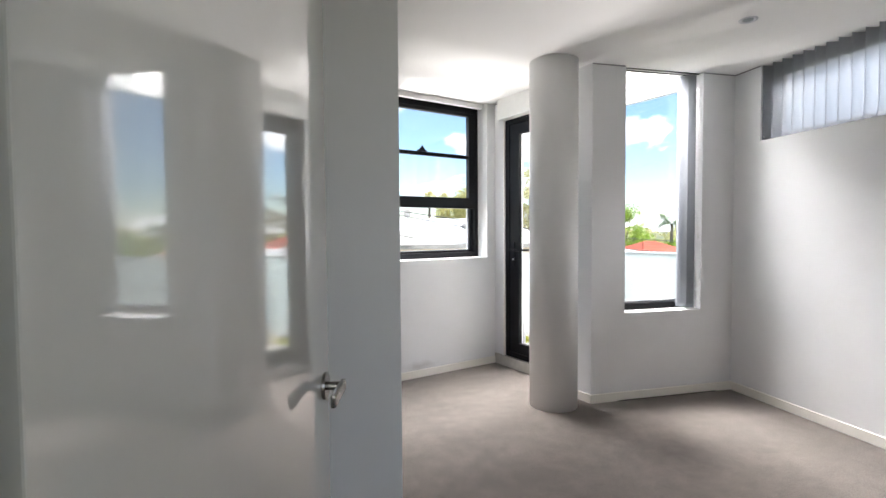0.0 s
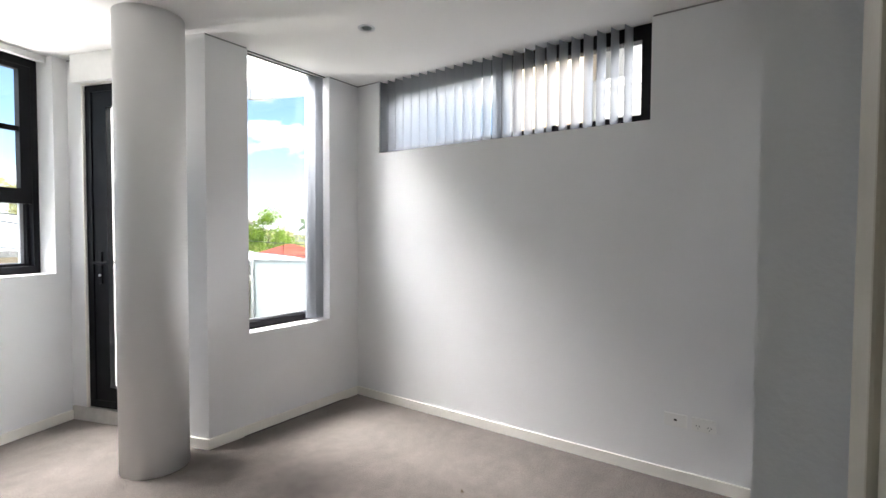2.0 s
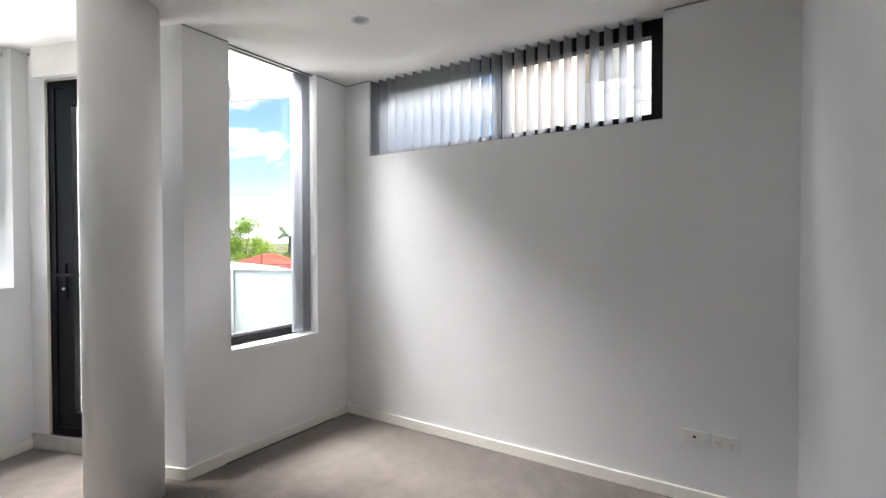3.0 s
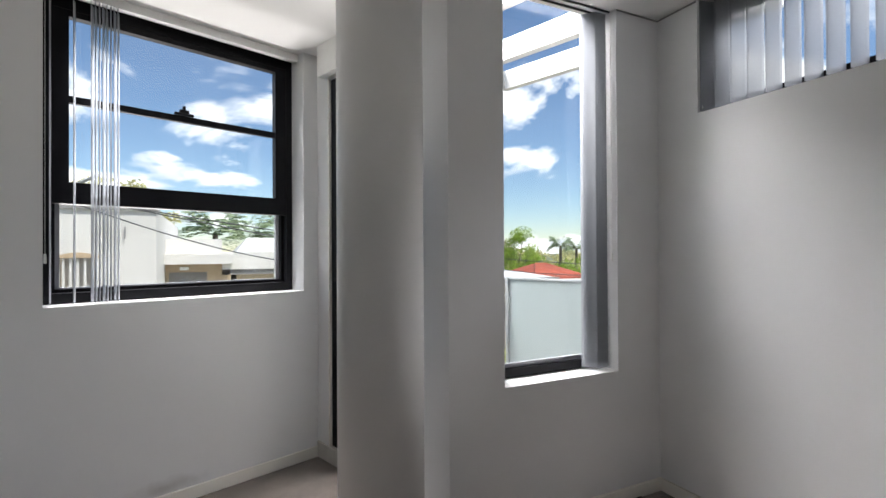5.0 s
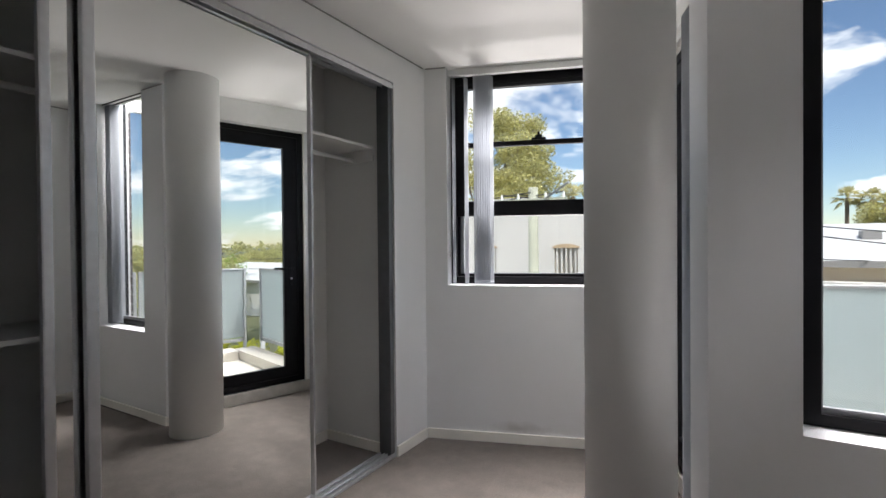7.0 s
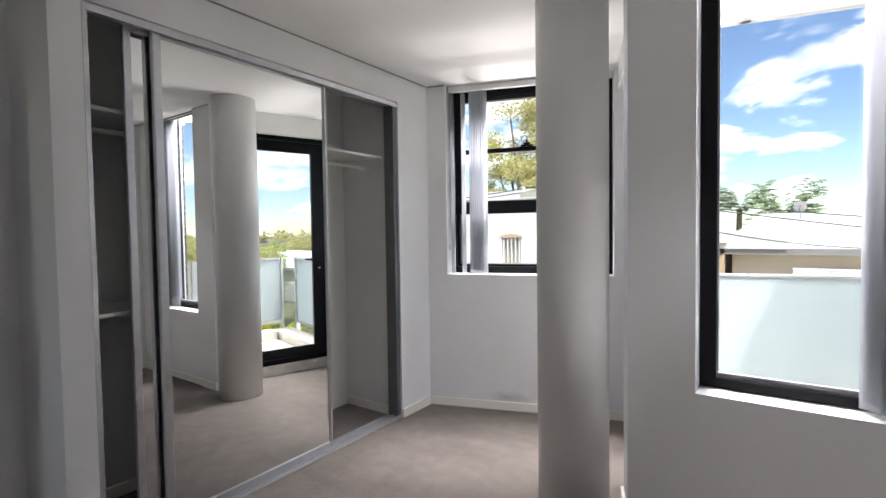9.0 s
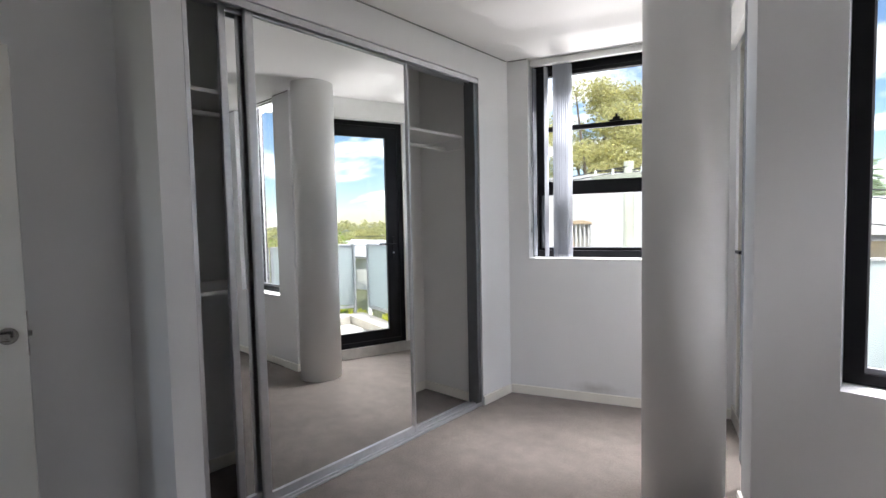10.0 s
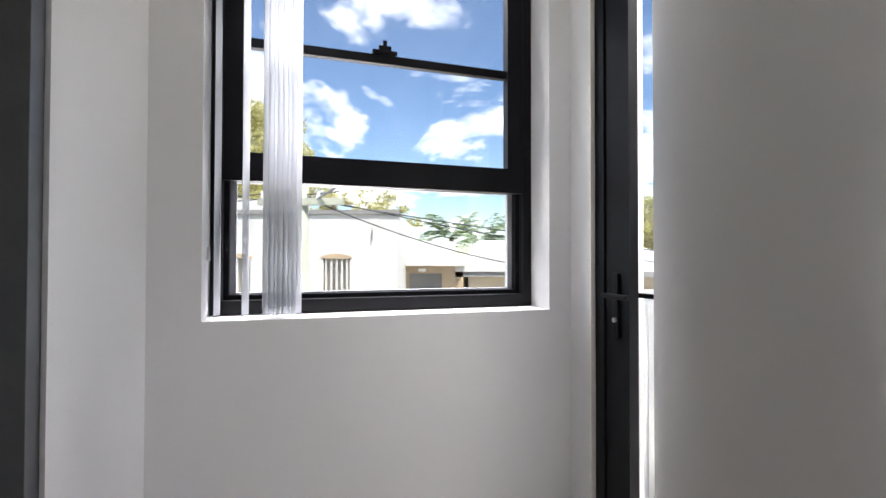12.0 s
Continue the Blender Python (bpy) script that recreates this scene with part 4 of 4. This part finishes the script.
def neighbour_house():
    """Neighbour close beside the slot window."""
    h = base("neighbour_house", pose(0, 0, 0), "cream rendered neighbouring house with white barge board", "house")
    # walls carried up unseen to 9 m to keep sun out of the slot
    part("wall", one_box(5.4, 9.0, 2.05, 2.95, GZ, 9.0), BEIGE, h)
    part("gable_wall", one_box(5.48, 9.0, -6.0, 2.05, GZ, 2.95), SIDING, h, "white boarded gable wall, its shade put into the colour")
    # shade on the upper wall is painted in by using grey boards
    part("upper_wall", one_box(5.75, 9.0, -6.0, 2.05, 2.95, 9.0), GREYW, h, "upper wall, its shade given as plain grey")
    bm = one_box(0, 3.2, -0.05, 0.05, -0.11, 0.11, bevel=0.004)
    part("barge_board", turned(bm, pose(5.42, 2.12, 2.35, 0, 0, 0) @ Matrix.Rotation(radians(90), 4, "Z") @ Matrix.Rotation(radians(-58), 4, "Y") @ Matrix.Scale(-1, 4, (1, 0, 0))), PERG, h, "white timber barge board")
    part("downpipe", between((5.36, 2.90, GZ), (5.36, 2.90, 9.0), 0.03, 8), GREYW, h)
    for k in range(6):
        z = 2.10 + 0.15 * k
        part("board_joint", one_box(5.472, 5.48, -6.0, 2.05, z, z + 0.012), GREYW, h)


neighbour_house()


def brick_pier():
    """Brick return outside the tall window."""
    p = base("brick_pier", pose(3.205, 3.575, 0), "dark brick pier with pale joints beside the tall window", "brick pier", kind="structure")
    part("mortar_core", one_box(0.006, 0.17, 0.002, 0.068, -0.30, 2.84), MORTAR, p)
    full = None
    for k in range(36):
        z = -0.28 + 0.086 * k
        off = 0.115 if k % 2 else 0.0
        for y0, y1 in ((0.0, 0.072),) if k % 2 else ((0.0, 0.030), (0.038, 0.072)):
            key = (round(y1 - y0, 3))
            bm = one_box(0, 0.1, y0 + 0.002, y1 - 0.002, z, z + 0.076)
            part("brick", bm, BRICK, p)


brick_pier()


def power_pole():
    p = base("power_pole", pose(-1.33, 11.0, GZ), "weathered timber power pole with cross-arm and insulators", "power pole")
    part("pole", turned(tube(0.12, 5.75, 16, 0.10), pose(0, 0, 0)), POLE, p, smooth=True)
    part("cross_arm", one_box(-0.75, 0.75, -0.14, -0.04, 5.38, 5.50), POLE, p)
    for x in (-0.68, -0.30, 0.30, 0.68):
        part("insulator", turned(tube(0.035, 0.12, 10, 0.02), pose(x, -0.09, 5.50)), PLASTIC, p)
    part("street_lamp_arm", between((0.1, 0, 5.4), (0.9, -0.5, 5.75), 0.025, 8), STEEL, p)


power_pole()


def overhead_cable(p, q, sag, label):
    bm = bmesh.new()
    n, r = 24, 0.012
    p, q = Vector(p), Vector(q)
    side = (q - p).cross(Vector((0, 0, 1))).normalized()
    prev = None
    for k in range(n + 1):
        s = k / n
        c = p.lerp(q, s) - Vector((0, 0, 4 * sag * s * (1 - s)))
        cur = [bm.verts.new(c + r * (math.cos(a) * side + math.sin(a) * Vector((0, 0, 1)))) for a in (0, 1.2566, 2.5133, 3.7699, 5.0265)]
        if prev:
            for j in range(5):
                bm.faces.new((prev[j], prev[(j + 1) % 5], cur[(j + 1) % 5], cur[j]))
        prev = cur
    thing("overhead_cable", bm, CABLE, None, label, "cable", "overhead cables")


for x, z, end, sag in ((-0.68, 0, (17.0, 15.5, 0.75), 0.35), (-0.30, 0, (16.5, 15.0, 0.35), 0.45), (0.30, -0.2, (4.9, 15.0, 0.92), 0.30), (0.68, 0, (-22, 12.5, 2.5), 0.5), (0.0, 0.02, (-22, 12.2, 2.6), 0.5)):
    overhead_cable((-1.33 + x, 10.91, GZ + 5.62 + z), end, sag, "black overhead power cable slung from the pole")


def dish(x, y, z):
    d = base("satellite_dish", pose(x, y, z, 0, 0, 200), "small grey satellite dish on a roof mast", "satellite dish")
    bm = bmesh.new()
    n = 20
    rings = [[bm.verts.new((r * math.cos(2 * math.pi * k / n), -0.6 * r * r, 0.40 + r * math.sin(2 * math.pi * k / n))) for k in range(n)] for r in (0.02, 0.07, 0.12, 0.17)]
    for a, b in zip(rings, rings[1:]):
        for k in range(n):
            bm.faces.new((a[k], a[(k + 1) % n], b[(k + 1) % n], b[k]))
    part("reflector", bm, GREYW, d, smooth=True)
    part("mast", between((0, 0.03, -0.1), (0, 0.03, 0.40), 0.02, 8), STEEL, d)


dish(3.25, 18.4, 1.62)


# ---- trees ----
def leaf_cloud(rng, clumps, n, size, flat=0.7):
    """Small leaf blades strewn through clumps (centre, radius)."""
    verts, faces = [], []
    for c, r in clumps:
        for _ in range(n):
            a, b, rad = rng.uniform(0, 6.283), rng.uniform(-1, 1), r * rng.random() ** 0.45
            k = math.sqrt(1 - b * b)
            p = Vector(c) + Vector((rad * k * math.cos(a), rad * k * math.sin(a), rad * b * flat))
            u = Vector((rng.gauss(0, 1), rng.gauss(0, 1), rng.gauss(0, 0.7))).normalized() * size * rng.uniform(0.6, 1.4)
            v = u.cross(Vector((rng.gauss(0, 1), rng.gauss(0, 1), rng.gauss(0, 1)))).normalized() * size * 0.45
            i = len(verts)
            verts += [p - u * 0.5, p + v * 0.5, p + u * 0.5, p - v * 0.5]
            faces.append((i, i + 1, i + 2, i + 3))
    return verts, faces


def tree(x, y, top, spread, leaf, label, seed, crown_base=0.5, leaf_size=0.2, n=90, clumps_n=26, gz=GZ):
    rng = random.Random(seed)
    t = base("tree", pose(x, y, gz), label, "tree", "street trees")
    height = top - gz
    trunk = bmesh.new()

    def add(bm2):
        me = bpy.data.meshes.new("t")
        bm2.to_mesh(me)
        bm2.free()
        trunk.from_mesh(me)
        bpy.data.meshes.remove(me)

    fork = Vector((rng.uniform(-0.3, 0.3), rng.uniform(-0.3, 0.3), height * crown_base * 0.8))
    add(between((0, 0, -0.2), fork, 0.032 * height, 8, 0.02 * height))
    clumps = []
    for k in range(clumps_n):
        a = rng.uniform(0, 6.283)
        rr = spread * math.sqrt(rng.random())
        zz = height * (crown_base + (1 - crown_base) * (0.15 + 0.78 * rng.random() * (1 - 0.45 * (rr / spread) ** 2)))
        c = Vector((rr * math.cos(a), rr * math.sin(a), zz))
        clumps.append((c, spread * rng.uniform(0.20, 0.36)))
        if k % 3 == 0:
            mid = fork.lerp(c, 0.5) + Vector((0, 0, -0.04 * height))
            add(between(fork, mid, 0.014 * height, 6, 0.009 * height))
            add(between(mid, c, 0.009 * height, 6, 0.003 * height))
    part("trunk", trunk, BARK, t, "branching trunk", smooth=True)
    verts, faces = leaf_cloud(rng, clumps, n, leaf_size)
    me = bpy.data.meshes.new("crown")
    me.from_pydata(verts, [], faces)
    me.materials.append(leaf)
    ob = new("crown", me)
    ob.parent = t
    return t


def palm_tree(x, y, top, label, seed, frond=1.7):
    rng = random.Random(seed)
    t = base("palm_tree", pose(x, y, GZ), label, "palm tree", "palms")
    h = top - GZ - 0.55 * frond
    part("trunk", between((0, 0, -0.2), (0.1, 0, h), 0.16, 8, 0.11), BARK, t, smooth=True)
    verts, faces = [], []
    for k in range(40):
        a, up = rng.uniform(0, 6.283), rng.uniform(0.25, 1.6)
        d = Vector((math.cos(a), math.sin(a), 0))
        prev = None
        side = Vector((-d.y, d.x, 0))
        for j in range(9):
            s = j / 8
            c = Vector((0.1, 0, h)) + d * frond * s * (1 - 0.25 * up * s) + Vector((0, 0, frond * (up * s - 0.95 * s * s)))
            for sg in (-1, 1):
                w = 0.32 * frond * (0.25 + s) * (1.05 - s)
                tip = c + sg * side * w + d * w * 0.8 - Vector((0, 0, 0.35 * w))
                i = len(verts)
                verts += [c, c + d * 0.26, tip]
                faces.append((i, i + 1, i + 2))
                i = len(verts)
                verts += [c + d * 0.1, c + d * 0.36, tip + d * 0.16]
                faces.append((i, i + 1, i + 2))
    me = bpy.data.meshes.new("fronds")
    me.from_pydata(verts, [], faces)
    me.materials.append(FEATHER)
    ob = new("fronds", me)
    ob.parent = t


def fan_palm(x, y, top, label, seed, reach=0.95):
    rng = random.Random(seed)
    t = base("palm_tree", pose(x, y, GZ), label, "palm tree", "palms")
    h = top - GZ - reach * 0.75
    part("trunk", between((0, 0, -0.2), (0.05, 0, h), 0.15, 8, 0.11), BARK, t, smooth=True)
    verts, faces = [], []
    for k in range(30):
        a, e = rng.uniform(0, 6.283), rng.uniform(-0.75, 1.35)
        d = Vector((math.cos(a) * math.cos(e), math.sin(a) * math.cos(e), math.sin(e)))
        side = Vector((-math.sin(a), math.cos(a), 0))
        hub = Vector((0.05, 0, h)) + d * reach * 0.42
        w = side * 0.018
        i = len(verts)
        verts += [Vector((0.05, 0, h)) - w, Vector((0.05, 0, h)) + w, hub + w, hub - w]
        faces.append((i, i + 1, i + 2, i + 3))
        for q in range(9):
            b = radians(-72 + 18 * q)
            tip = hub + reach * 0.58 * (d * math.cos(b) + side * math.sin(b)) - Vector((0, 0, reach * rng.uniform(0.05, 0.22)))
            u = (tip - hub).cross(Vector((0.3, 0.2, 1))).normalized() * 0.05
            m = hub.lerp(tip, 0.45)
            i = len(verts)
            verts += [hub, m - u, tip, m + u]
            faces.append((i, i + 1, i + 2, i + 3))
    me = bpy.data.meshes.new("fronds")
    me.from_pydata(verts, [], faces)
    me.materials.append(PALM)
    ob = new("fronds", me)
    ob.parent = t


tree(-7.3, 23.2, 8.6, 2.9, GUM, "tall gum tree with a loose olive crown behind the white building", 1, 0.26, 0.16, 520, 95)
tree(-3.3, 30.0, 5.6, 2.3, GUM, "gum tree with a loose olive crown beyond the roofs", 2, 0.5, 0.22, 110, 22)
tree(-1.4, 24.0, 4.1, 1.5, GUM, "slender gum tree behind the white building", 3, 0.45, 0.18, 120, 18)
tree(-0.6, 20.5, 2.0, 0.9, GREEN, "bright green garden tree behind the garage", 4, 0.4, 0.14, 140, 14)
tree(16.2, 36.0, 6.5, 2.5, GUM, "tall olive gum tree beyond the white roof", 5, 0.45, 0.19, 420, 44)
tree(11.6, 37.0, 5.2, 2.4, GUM, "tall olive gum tree beyond the white roof", 6, 0.45, 0.19, 400, 40)
tree(21.8, 38.0, 5.1, 2.9, DULL, "greyish half-bare tree beyond the red roofs", 7, 0.35, 0.2, 170, 36)
tree(21.9, 31.5, 3.1, 2.7, GREEN, "bright green rounded tree beyond the red roofs", 8, 0.35, 0.2, 220, 34)
tree(30.0, 32.0, 1.9, 2.8, GREEN, "bright green rounded tree beyond the red roofs", 9, 0.4, 0.22, 140, 26)
tree(34.0, 30.0, 1.6, 3.0, GUM, "olive garden tree beyond the red roofs", 10, 0.4, 0.22, 130, 26)
tree(5.6, 12.2, -0.2, 1.1, HEDGE, "yellow-green garden tree below the balcony", 11, 0.3, 0.13, 200, 18)
tree(5.6, 8.8, 0.35, 0.8, HEDGE, "yellow-green pointed garden tree below the balcony", 17, 0.2, 0.11, 220, 22)
tree(7.2, 9.0, -0.3, 1.2, HEDGE, "yellow-green garden tree below the balcony", 12, 0.3, 0.13, 200, 18)
tree(10.2, 8.6, -0.6, 1.5, HEDGE, "yellow-green garden tree below the balcony", 13, 0.3, 0.15, 200, 20)
tree(14.0, 10.6, -0.1, 1.7, GREEN, "leafy garden tree below the balcony", 14, 0.35, 0.16, 180, 22)
tree(21.0, 15.5, 0.9, 2.6, GUM, "olive garden tree east of the balcony", 15, 0.35, 0.2, 150, 26)
tree(28.0, 20.0, 0.8, 3.0, GREEN, "leafy garden tree east of the balcony", 16, 0.35, 0.22, 150, 26)
for k, (px, py, pt, fr) in enumerate(((1.2, 26.5, 3.3, 1.9), (2.9, 31.0, 3.5, 2.4), (28.0, 34.0, 2.5, 1.3), (31.5, 36.0, 2.3, 1.3))):
    palm_tree(px, py, pt, "palm tree with arching fronds above the roofs", 30 + k, fr)
for k, (px, py, pt) in enumerate(((8.8, 40.0, 4.75), (10.0, 40.0, 4.6), (11.0, 42.0, 4.4), (-3.6, 22.3, 4.1))):
    fan_palm(px, py, pt, "fan palm with a round spiky head on a bare trunk", 50 + k)


def far_woods():
    """The low hills of tree crowns and roofs out to the skyline."""
    rng = random.Random(77)
    clumps = []
    for _ in range(900):
        a = radians(rng.uniform(5, 125))
        r = 45 + 900 * rng.random() ** 1.8
        s = 1.6 + r * 0.011
        drop = min(14.0, 0.05 * max(0, r - 40))
        clumps.append(((8 + r * math.sin(a), 8 + r * math.cos(a), GZ - drop + s * 0.9 + 0.0085 * r), s * rng.uniform(0.7, 1.5)))
    verts, faces = [], []
    for c, r in clumps:
        v, f = leaf_cloud(rng, [(c, r)], 46, 0.45 * r, 0.55)
        i = len(verts)
        verts += v
        faces += [tuple(i + q for q in g) for g in f]
    me = bpy.data.meshes.new("far_woods")
    me.from_pydata(verts, [], faces)
    me.materials.append(GUM)
    tagged(new("far_woods", me), "distant olive-green suburban tree cover to the skyline", "woods", kind="stuff")
    rng = random.Random(78)
    for k in range(26):
        a = radians(rng.uniform(15, 115))
        r = rng.uniform(250, 1400)
        s = r * rng.uniform(0.006, 0.016)
        bm = one_box(-s, s, -s * 0.6, s * 0.6, 0, s * rng.uniform(0.5, 1.4))
        thing("distant_building", bm, RENDERW if k % 3 else GREYW, pose(8 + r * math.sin(a), 8 + r * math.cos(a), GZ - min(14.0, 0.05 * (r - 40)) + 0.006 * r, 0, 0, rng.uniform(0, 90)), "pale distant block among the trees", "building", "distant blocks")


far_woods()
